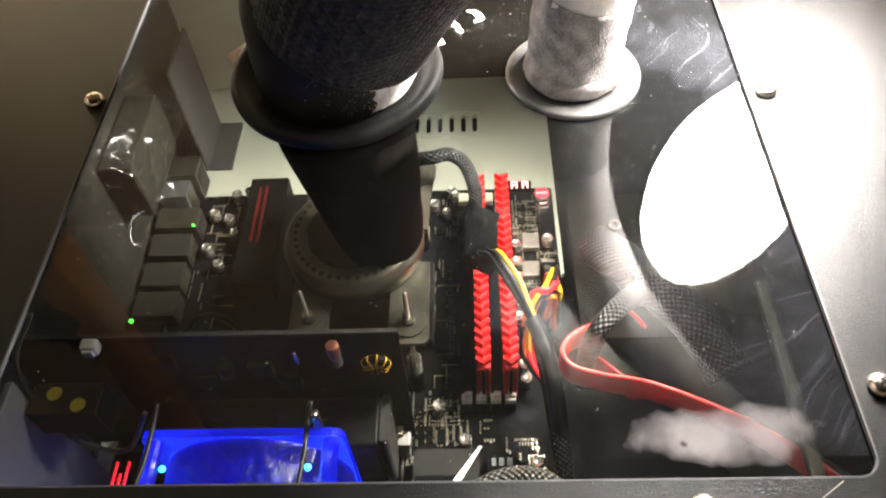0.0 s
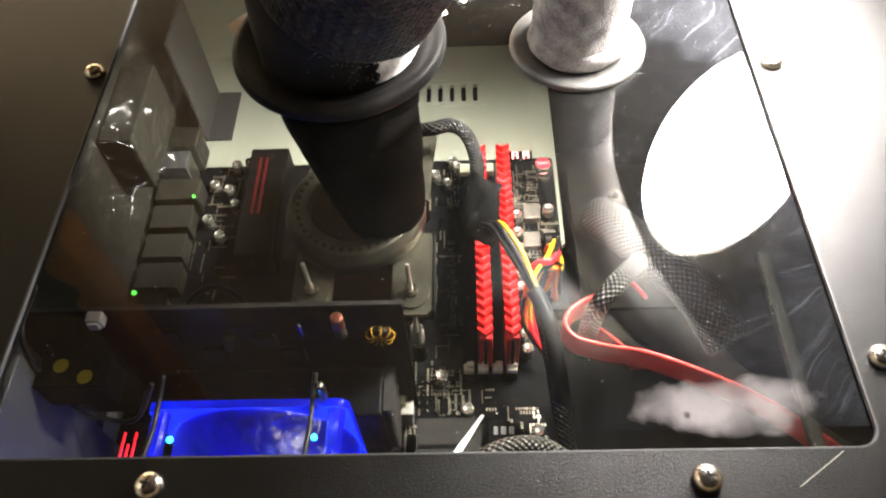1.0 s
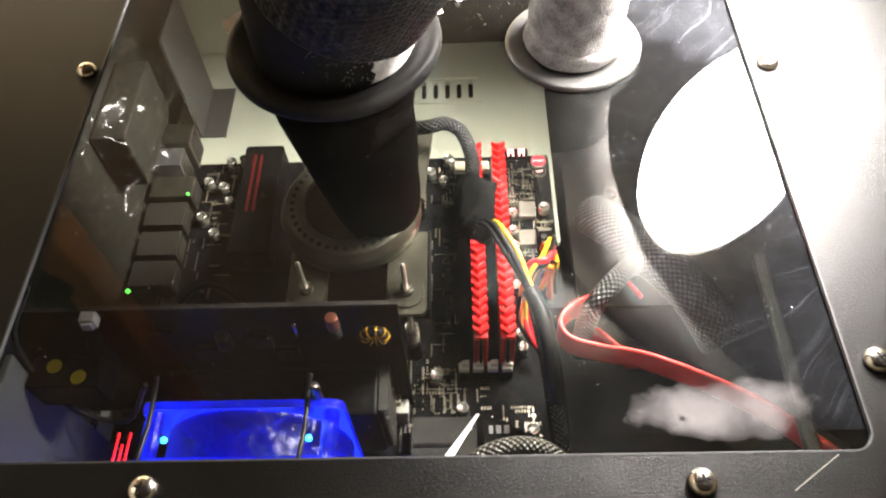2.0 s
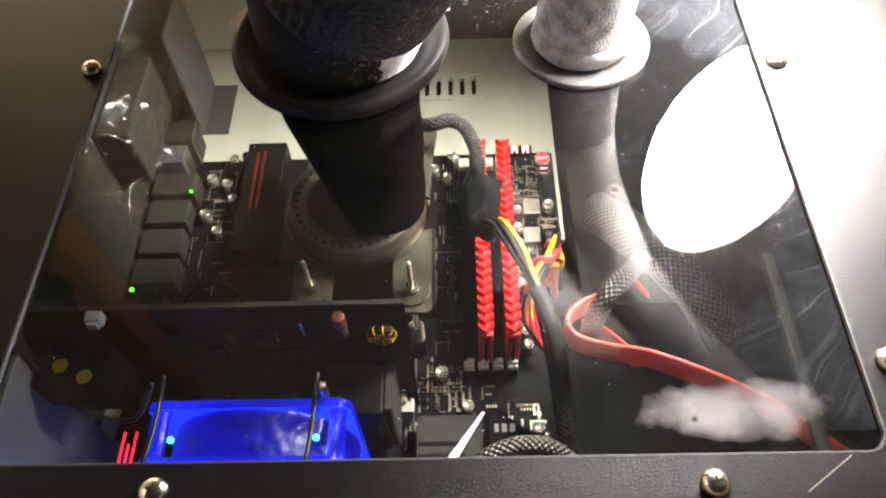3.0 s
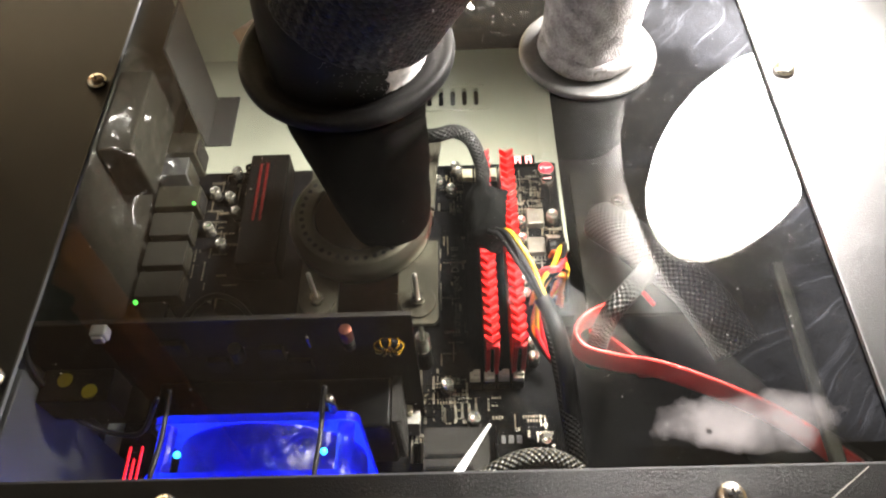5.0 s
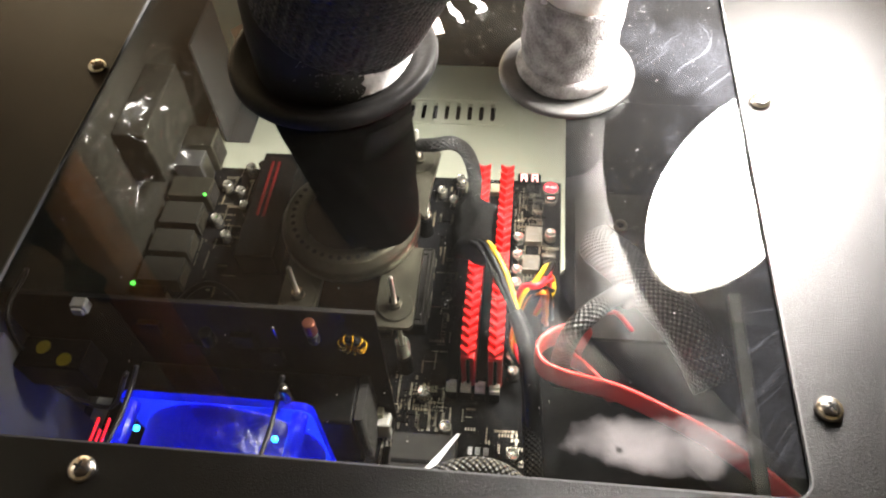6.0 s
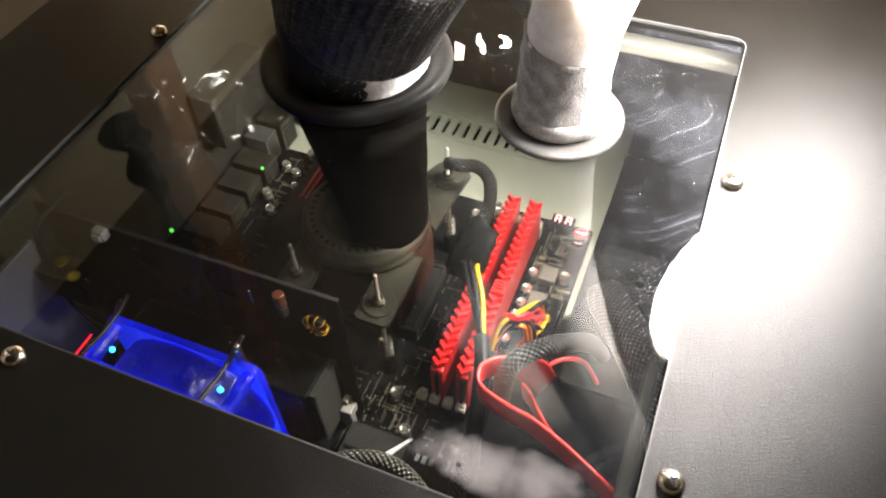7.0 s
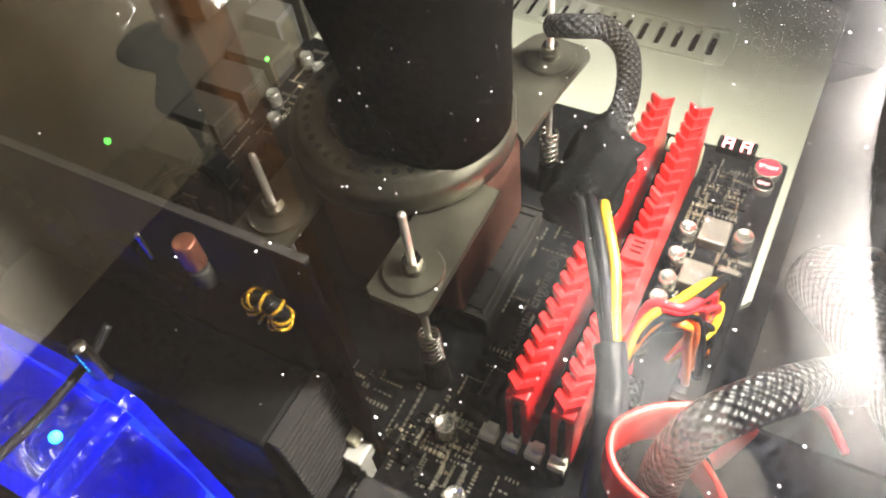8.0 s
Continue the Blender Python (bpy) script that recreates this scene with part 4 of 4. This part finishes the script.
for k in range(7):
    bm = bmesh.new()
    g = []
    for i in range(6):
        rr = 15 + 20.5 * i / 5
        row = []
        for j in range(5):
            a = 2 * math.pi * k / 7 + 0.62 * j / 4 + 0.05 * i
            row.append(bm.verts.new(V(rr * math.cos(a), rr * math.sin(a), 5 + 13 * j / 4)))
        g.append(row)
    for i in range(5):
        for j in range(4):
            bm.faces.new((g[i][j], g[i + 1][j], g[i + 1][j + 1], g[i][j + 1]))
    bmesh.ops.solidify(bm, geom=bm.faces[:], thickness=0.0009)
    bmesh.ops.transform(bm, matrix=m_fan, verts=bm.verts)
    part("blade", bm, BLUEPL, fan, smooth=True)
# the last sphere is added outside the frame to light the slot cover
for lx, lz, m_ in ((-89, -80.5, CYANLIT), (-33, -80.5, CYANLIT), (-89, -149, BLUELIT), (-33, -149, BLUELIT), (-100.5, -118, SLOTFILL)):
    bm = bmesh.new()
    bmesh.ops.create_uvsphere(bm, u_segments=12, v_segments=8, radius=1.3 * MM)
    bmesh.ops.translate(bm, vec=V(lx, 38, lz), verts=bm.verts)
    part("diode", bm, m_, fan, "glowing blue diode or added fill", smooth=True)
for wx in (-93.5, -33.5):
    bm = bmesh.new()
    sweep(bm, smooth_line([(wx + 1, 60, -70), (wx, 53, -73.6), (wx, 40, -73.8), (wx - 1, 24, -73.8), (wx - 1, 22, -90)], 6), 1.0, 8)
    part("tie", bm, BLACKWIRE, fan, "black tie band", smooth=True)
bm = bmesh.new()
prof = [(0.1, -64)]
for k in range(9):
    prof += [(1.9, -64 - 1.3 * k), (1.45, -64.6 - 1.3 * k)]
prof += [(1.9, -76), (0.1, -76)]
lathe(bm, -29.5, 52, prof, 14)
part("bolt", bm, CHROME, fan, "bright threaded bolt", smooth=True)

# slot cover plate that catches the blue light, and the lower card with yellow spots
bm = bmesh.new()
box(bm, -150, -60, -180, -147, 66, -61, 0.6)
tagged(new("slot_cover", finish("slot_cover", bm, SLOTSTEEL)), "grey steel expansion slot cover plate", "slot cover")
low = thing("small_card", "dark blue card edge with two yellow round stickers", "card")
bm = bmesh.new()
box(bm, -146.5, 58, -92, -118, 72, -74, 0.6)
part("card_body", bm, PCBBLUE, low)
for sx, sy in ((-137, 67), (-126, 62)):
    bm = bmesh.new()
    cyl(bm, sx, sy, -74, -73.6, 3.0, seg=18)
    part("sticker", bm, STICKER, low, "yellow round sticker")
for k in range(3):
    bm = bmesh.new()
    box(bm, -114.6 + 2.4 * k, 24, -95.8, -113.8 + 2.4 * k, 47 - 5 * (k % 2), -94.6, 0.2)
    tagged(new("red_indicator", finish("red_indicator", bm, REDLIT)), "thin red glowing indicator", "indicator", "red indicators")

# ---------------------------------------------------------------- cables
def cable(name, label, pts, r, m, n=8, seg=12, group="", category="cable"):
    b = bmesh.new()
    sweep(b, smooth_line(pts, n), r, seg)
    return tagged(new(name, finish(name, b, m, True)), label, category, group)


UP = Vector((0, 0, 1))
ribbon = bmesh.new()
sweep(ribbon, smooth_line([(91, 113, -124), (87, 106, -103), (80, 98, -88), (71.5, 91.5, -83), (66.8, 85, -83), (70, 78, -84), (82, 73.5, -84), (99, 68, -81), (122, 57, -80), (142, 46, -82), (165, 30, -88)], 8), 1, 12, flat=(0.9, 7.0), up=UP)
tagged(new("red_data_cable", finish("red_data_cable", ribbon, REDCABLE, True)), "flat red data cable curving across the case", "cable")
ribbon = bmesh.new()
sweep(ribbon, smooth_line([(82, 106, -124), (87, 98, -114), (92, 91, -110), (98, 86, -113), (104, 84, -121)], 8), 1, 12, flat=(0.8, 4.5), up=UP)
tagged(new("red_data_cable", finish("red_data_cable", ribbon, REDCABLE, True)), "short flat red data cable below the woven cable", "cable")
cable("red_wire", "thin red wire across the cable shelf", [(86, 112, -114), (95, 122, -112), (105, 127, -116), (114, 124, -126)], 1.1, REDWIRE)
# black plug with a woven lead into it and loose wires out of it
plug = thing("power_adapter", "black taped power plug between woven and loose leads", "plug")
bm = bmesh.new()
box(bm, 25, 147, -112, 43, 179, -94, 4, 4)
bmesh.ops.subdivide_edges(bm, edges=bm.edges[:], cuts=3, use_grid_fill=True)
for v in bm.verts:
    v.co += Vector((noise.noise(v.co * 120), noise.noise(v.co * 120 + Vector((5, 0, 0))), noise.noise(v.co * 120 + Vector((0, 5, 0))))) * 0.0045
part("plug_body", bm, FUZZ, plug, "black cloth taped plug", smooth=True)
bm = bmesh.new()
sweep(bm, smooth_line([(2, 212, -96), (11, 208, -91), (20, 210, -91), (28, 207, -95), (33, 194, -100), (33, 178, -101)], 8), 3.7, 20)
part("woven_lead", bm, BRAIDDARK, plug, "black and silver woven sleeve", smooth=True)
for k, (m_, dx, dz) in enumerate(((YELLOW, 3.2, 2.0), (BLACKWIRE, 0.2, 2.6), (BLACKWIRE, -2.4, 1.2), (BLACKWIRE, 1.0, -1.5))):
    bm = bmesh.new()
    sweep(bm, smooth_line([(38 + dx * 1.4, 149, -97 + dz), (42 + dx, 141, -90 + dz), (49 + dx, 129, -93 + dz), (55 + dx * 0.5, 118, -98 + dz * 0.7), (60 + dx * 0.3, 108, -102 + dz * 0.5)], 8), 1.35, 10)
    part("wire", bm, m_, plug, smooth=True)
bm = bmesh.new()
sweep(bm, smooth_line([(57, 114, -99.5), (60.5, 107, -102), (64, 95, -106), (67, 80, -117), (70, 60, -135)], 8), 3.9, 16, 0.3, 200)
part("shrink_tube", bm, BLACKWIRE, plug, "shiny black shrink tube", smooth=True)
# 24 pin loom: bundle of coloured wires
loom = thing("power_loom", "bundle of orange red yellow and black wires at the board", "wires")
rl = random.Random(9)
cols = [ORANGE, ORANGE, BLACKWIRE, ORANGE, REDWIRE, BLACKWIRE, ORANGE, REDWIRE, BLACKWIRE, REDWIRE, YELLOW, BLACKWIRE]
for k, m_ in enumerate(cols):
    y0 = 146 + 2.0 * k
    bm = bmesh.new()
    top = -117 + rl.uniform(-9, 3)
    sweep(bm, smooth_line([(75 + rl.uniform(-2, 3), y0, ZB + 11), (74 + rl.uniform(-3, 3), y0 - 2, top - 16), (68 + rl.uniform(-3, 3), 143 + rl.uniform(-4, 4), top), (60 + rl.uniform(-2, 2), 136 + rl.uniform(-3, 3), top - 6), (58 + rl.uniform(-3, 3), 126 + rl.uniform(-4, 4), -146), (66, 112, -160)], 7), 1.3, 9)
    part("wire", bm, m_, loom, smooth=True)
for k, m_ in enumerate((ORANGE, REDWIRE, YELLOW)):
    bm = bmesh.new()
    sweep(bm, smooth_line([(72 + 2.4 * k, 180 - 2 * k, ZB + 10), (72 + 2.4 * k, 172, -148 - 3 * k), (73 + 2.2 * k, 162, -140 - 3 * k), (72 + 2 * k, 152, -142), (68, 144, -150)], 7), 1.25, 9)
    part("wire", bm, m_, loom, smooth=True)
cable("woven_cable", "black and silver woven cable", [(77, 84, -104), (77.5, 85, -82), (80.5, 88, -69), (86, 93.5, -66), (92, 101, -69), (99, 112, -79), (106, 126, -97), (112, 140, -125)], 4.2, BRAIDTHIN, seg=20)
cable("thick_loom", "thick grey mesh covered cable loom", [(104, 204, -165), (114, 186, -155), (124, 168, -148), (135, 150, -142), (146, 132, -142), (158, 110, -150)], 12, BRAIDGREY, seg=32)
cable("woven_cable", "black and tan woven cable near the window's edge", [(14, 8, -92), (26, 24, -79), (40, 31, -75), (54, 32, -78), (66, 27, -88), (80, 14, -104)], 3.3, BRAIDTAN, seg=20)
cable("black_cable", "black woven cable running along the board edge", [(62, 118, -120), (66, 90, -125), (68, 62, -128), (70, 40, -132), (72, 10, -140)], 4.2, BRAIDDARK, seg=16)
cable("black_cable", "thin black cable in an arch", [(-128, 118, -160), (-126, 134, -148), (-112, 146, -142), (-96, 142, -146), (-86, 128, -158)], 1.6, BLACKWIRE)
cable("black_cable", "thin black cable loop", [(-122, 118, -165), (-116, 132, -150), (-106, 134, -148), (-98, 122, -158)], 1.3, BLACKWIRE)
cable("black_cable", "thin black cable over the rear wall", [(-150, 96, -60), (-146, 70, -59), (-143, 62, -100), (-120, 58, -110), (-100, 60, -78)], 1.1, BLACKWIRE)
cable("yellow_wire", "short yellow wire at the window's near edge", [(70, 16, -52), (80, 14, -48), (92, 12, -52)], 1.3, YELLOW)
conn = thing("white_plug", "white wire plug at the end of the card slot", "plug")
bm = bmesh.new()
box(bm, -9, 78, -162, -1.5, 86, -156, 0.8)
part("plug_body", bm, WHITEPL, conn)
bm = bmesh.new()
box(bm, -11, 82, -157, -5, 88, -152, 0.8)
part("plug_latch", bm, CREAM, conn)
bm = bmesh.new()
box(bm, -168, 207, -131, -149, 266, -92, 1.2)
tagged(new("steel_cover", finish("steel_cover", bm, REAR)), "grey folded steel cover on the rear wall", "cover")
bm = bmesh.new()
bmesh.ops.create_uvsphere(bm, u_segments=12, v_segments=8, radius=1.3 * MM)
bmesh.ops.translate(bm, vec=V(-148.7, 140.5, -137), verts=bm.verts)
tagged(new("green_diode", finish("green_diode", bm, GREENLIT, True)), "glowing green status diode", "diode")
bm = bmesh.new()
bmesh.ops.create_uvsphere(bm, u_segments=10, v_segments=6, radius=1.0 * MM)
bmesh.ops.translate(bm, vec=V(-139, 222, -158), verts=bm.verts)
tagged(new("green_diode", finish("green_diode", bm, GREENLIT, True)), "tiny green port diode", "diode")


# crumpled clear bags stuffed by the rear wall
def bag(x0, y0, z0, w, d, seed, label):
    b = bmesh.new()
    n = 26
    g = []
    for i in range(n + 1):
        row = []
        for j in range(n + 1):
            u, v = i / n, j / n
            q = Vector((u * 4 + seed, v * 4, seed * 0.7))
            h = noise.noise(q * 0.8) * 9 + abs(noise.noise(q * 1.7)) * 7 + noise.noise(q * 4.0) * 0.8
            row.append(b.verts.new(V(x0 + h * 0.9 + w * u * 0.35, y0 + d * v + noise.noise(q * 2 + Vector((9, 0, 0))) * 6, z0 - w * u + h * 0.5)))
        g.append(row)
    for i in range(n):
        for j in range(n):
            b.faces.new((g[i][j], g[i + 1][j], g[i + 1][j + 1], g[i][j + 1]))
    bmesh.ops.solidify(b, geom=b.faces[:], thickness=0.0002)
    o = tagged(new("plastic_bag", finish("plastic_bag", b, BAG, True)), label, "plastic bag")
    o.visible_shadow = False


bag(-162, 205, -80, 70, 75, 1.3, "crumpled clear plastic bag against the rear wall")
bag(-163, 140, -50, 60, 70, 4.1, "crumpled clear plastic bag with faint print")
# steel lighter than the rear wall, stands in for a pale mirrored wall
bm = bmesh.new()
box(bm, -150, 288, -180, -148, 334, -96, 0.4)
box(bm, -148, 288, -180, -132, 334, -178.4, 0.4)
tagged(new("steel_bracket", finish("steel_bracket", bm, SLOTSTEEL)), "grey steel bracket standing on the tray", "bracket")


# ---------------------------------------------------------------- deposits and a glare veil on the window
def sheet(x0, y0, x1, y1, z):
    b = bmesh.new()
    vs = [b.verts.new(V(*p)) for p in ((x0, y0, z), (x1, y0, z), (x1, y1, z), (x0, y1, z))]
    b.faces.new(vs)
    return b


def smear_mask(nt):
    tc = nt.nodes.new("ShaderNodeTexCoord")
    sep = nt.nodes.new("ShaderNodeSeparateXYZ")
    nt.links.new(tc.outputs["Object"], sep.inputs[0])
    nd = nt.nodes.new("ShaderNodeTexNoise")
    nd.inputs["Scale"].default_value, nd.inputs["Detail"].default_value = 14.0, 2
    nt.links.new(tc.outputs["Object"], nd.inputs["Vector"])
    wob = mnode(nt, "MULTIPLY", mnode(nt, "SUBTRACT", nd.outputs["Fac"], 0.5), 0.10)
    dx = mnode(nt, "ADD", mnode(nt, "SUBTRACT", sep.outputs["X"], 0.062), wob)
    dy = mnode(nt, "ADD", mnode(nt, "SUBTRACT", sep.outputs["Y"], 0.205), wob)
    rad = mnode(nt, "SQRT", mnode(nt, "ADD", mnode(nt, "MULTIPLY", dx, dx), mnode(nt, "MULTIPLY", dy, dy)))
    ang = mnode(nt, "ARCTAN2", dy, dx)
    cb = nt.nodes.new("ShaderNodeCombineXYZ")
    nt.links.new(mnode(nt, "MULTIPLY", rad, 650.0), cb.inputs[0])
    nt.links.new(mnode(nt, "MULTIPLY", ang, 3.2), cb.inputs[1])
    n1 = nt.nodes.new("ShaderNodeTexNoise")
    n1.inputs["Scale"].default_value, n1.inputs["Detail"].default_value, n1.inputs["Distortion"].default_value = 1.0, 4, 0.4
    nt.links.new(cb.outputs[0], n1.inputs["Vector"])
    n2 = nt.nodes.new("ShaderNodeTexNoise")
    n2.inputs["Scale"].default_value, n2.inputs["Detail"].default_value = 26.0, 4
    nt.links.new(tc.outputs["Object"], n2.inputs["Vector"])
    n3 = nt.nodes.new("ShaderNodeTexNoise")
    n3.inputs["Scale"].default_value, n3.inputs["Detail"].default_value = 1600.0, 2
    nt.links.new(tc.outputs["Object"], n3.inputs["Vector"])
    streak = mnode(nt, "MULTIPLY", mnode(nt, "SUBTRACT", n1.outputs["Fac"], 0.56, clamp=True), 0.30)
    patch = mnode(nt, "MULTIPLY", mnode(nt, "SUBTRACT", n2.outputs["Fac"], 0.44, clamp=True), 4.0, clamp=True)
    fade = mnode(nt, "MULTIPLY", mnode(nt, "SUBTRACT", sep.outputs["X"], 0.060, clamp=True), 18.0, clamp=True)
    grain = mnode(nt, "MULTIPLY", mnode(nt, "SUBTRACT", n3.outputs["Fac"], 0.10, clamp=True), 0.032)
    haze = mnode(nt, "MULTIPLY", mnode(nt, "ADD", patch, 0.25), grain)
    return mnode(nt, "MULTIPLY", mnode(nt, "ADD", mnode(nt, "MULTIPLY", streak, patch), haze), fade, clamp=True)


def fog_mask(nt):
    tc = nt.nodes.new("ShaderNodeTexCoord")
    sep = nt.nodes.new("ShaderNodeSeparateXYZ")
    nt.links.new(tc.outputs["Object"], sep.inputs[0])
    nz = nt.nodes.new("ShaderNodeTexNoise")
    nz.inputs["Scale"].default_value, nz.inputs["Detail"].default_value = 75.0, 8
    nt.links.new(tc.outputs["Object"], nz.inputs["Vector"])
    ex = mnode(nt, "DIVIDE", mnode(nt, "SUBTRACT", sep.outputs["X"], 0.0968), 0.0250)
    ey = mnode(nt, "DIVIDE", mnode(nt, "SUBTRACT", sep.outputs["Y"], 0.0145), 0.0092)
    rr = mnode(nt, "ADD", mnode(nt, "POWER", mnode(nt, "ABSOLUTE", ex), 2.0), mnode(nt, "POWER", mnode(nt, "ABSOLUTE", ey), 2.0))
    body = mnode(nt, "SUBTRACT", 1.0, rr)
    shape = mnode(nt, "ADD", body, mnode(nt, "MULTIPLY", mnode(nt, "SUBTRACT", nz.outputs["Fac"], 0.5), 2.4))
    hx = mnode(nt, "SUBTRACT", sep.outputs["X"], 0.0862)
    hy = mnode(nt, "SUBTRACT", sep.outputs["Y"], 0.0118)
    hole = mnode(nt, "SQRT", mnode(nt, "ADD", mnode(nt, "MULTIPLY", hx, hx), mnode(nt, "MULTIPLY", hy, hy)))
    open_ = mnode(nt, "ADD", mnode(nt, "MULTIPLY", mnode(nt, "SUBTRACT", hole, 0.0005, clamp=True), 1100.0), 0.25, clamp=True)
    return mnode(nt, "MULTIPLY", mnode(nt, "MULTIPLY", mnode(nt, "MULTIPLY", shape, 0.7, clamp=True), 0.58), open_)


def veil_mask(nt):
    """A thin even veil of painted lens glare, a little patchy."""
    tc = nt.nodes.new("ShaderNodeTexCoord")
    n1 = nt.nodes.new("ShaderNodeTexNoise")
    n1.inputs["Scale"].default_value, n1.inputs["Detail"].default_value = 22.0, 4
    n2 = nt.nodes.new("ShaderNodeTexNoise")
    n2.inputs["Scale"].default_value, n2.inputs["Detail"].default_value = 1800.0, 2
    for n in (n1, n2):
        nt.links.new(tc.outputs["Object"], n.inputs["Vector"])
    return mnode(nt, "MULTIPLY", mnode(nt, "MULTIPLY", n1.outputs["Fac"], n2.outputs["Fac"]), 0.011)


# pale film stands in for the lamp's veiling glare, lifts the blacks below
dl = tagged(new("veil_layer", finish("veil_layer", sheet(-109, 3, 134, 237, 0.06), film("pale glare veil", (0.78, 0.74, 0.64), veil_mask))), "thin painted glare veil over the acrylic window", "dust", kind="stuff")
dl.visible_shadow = False
sm = tagged(new("smear", finish("smear", sheet(40, 8, 134, 234, 0.12), film("wiping smears", (0.78, 0.82, 0.95), smear_mask))), "pale wiping smears on the acrylic window", "smear", kind="stuff")
sm.visible_shadow = False
fg = tagged(new("fog_patch", finish("fog_patch", sheet(62, 2.5, 130, 34, 0.30), film("condensed fog", (0.34, 0.315, 0.315), fog_mask))), "white patch of condensed frost on the acrylic", "frost patch", kind="stuff")
fg.visible_shadow = False
# dust and water specks
rd = random.Random(21)
bm = bmesh.new()
for _ in range(1500):
    if rd.random() < 0.6:
        px, py = rd.uniform(30, 134), rd.uniform(150, 236) if rd.random() < 0.6 else rd.uniform(40, 150)
    elif rd.random() < 0.4:
        px, py = rd.gauss(124, 6), rd.gauss(92, 12)
    else:
        px, py = rd.uniform(-100, 130), rd.uniform(6, 230)
    if px > 133.5 or (px - FL1[0]) ** 2 + (py - FL1[1]) ** 2 < 43**2 or (px - FL2[0]) ** 2 + (py - FL2[1]) ** 2 < 27**2:
        continue
    s = rd.choice((0.05, 0.06, 0.07, 0.08, 0.09, 0.11, 0.16))
    q = bmesh.ops.create_icosphere(bm, subdivisions=1, radius=s * MM)["verts"]
    for v in q:
        v.co = Vector((v.co.x * rd.uniform(0.8, 1.5), v.co.y, v.co.z * 0.4)) + V(px, py, 0.1)
tagged(new("dust_specks", finish("dust_specks", bm, FROST, True)), "white dust and ice specks on the window", "dust", kind="stuff")


def frost_blob(pts, label):
    """A flat crust of frost with a ragged edge round the given centre line."""
    b = bmesh.new()
    sweep(b, smooth_line(pts, 6), lambda u: 1.6 * math.sin(math.pi * (0.12 + 0.76 * u)), 14, 0.9, 350)
    for v in b.verts:
        v.co.z = max(0.00008, (v.co.z) * 0.3)
    tagged(new("frost_crust", finish("frost_crust", b, FROST, True)), label, "frost")


frost_blob([(22, 205, 0), (24, 200, 0), (27, 196, 0), (29, 192, 0)], "white crescent of frost on the window")
frost_blob([(31, 207, 0), (35, 205, 0), (37, 201, 0), (34, 199, 0)], "white curl of frost on the window")
# flat pale pieces on the window behind and beside the grommet
bm = bmesh.new()
plate(bm, [(-68, 183), (-63, 174), (-52, 181), (-52, 197), (-58, 194)], [], 0.0, 0.25)
tagged(new("pale_patch", finish("pale_patch", bm, PALEPATCH)), "flat pinkish patch behind the rubber grommet", "label")
bm = bmesh.new()
plate(bm, [(14, 196), (19, 194.5), (22, 185), (18.5, 183.5)], [], 0.0, 0.25)
tagged(new("pale_patch", finish("pale_patch", bm, PALEPATCH)), "small flat pale wedge beside the rubber grommet", "label")
bm = bmesh.new()
plate(bm, [(110.6, -8.3), (110.9, -8.5), (124.4, 0.7), (124.2, 0.9)], [], 1.6, 1.66)
tagged(new("panel_scratch", finish("panel_scratch", bm, RAIL)), "thin pale scratch in the black panel", "scratch")
# thin paler strip stands in for light catching the opening's edge
bm = bmesh.new()
plate(bm, rounded(WX0 - 0.1, WY0 - 0.1, WX1 + 0.1, WY1 + 0.1, 6.1), [rounded(WX0 + 0.45, WY0 + 0.45, WX1 - 0.45, WY1 - 0.45, 5.6)], 0.1, 1.66)
setting("trim_edge_glint", bm, SLOTSTEEL, "grey strip on the window's cut edge imitating caught light", "trim")
bm = bmesh.new()
box(bm, -168, 368, -176, -116, 377.8, -12, 0.6)
tagged(new("steel_sheet", finish("steel_sheet", bm, TRAY)), "pale grey green steel sheet at the far wall", "sheet")
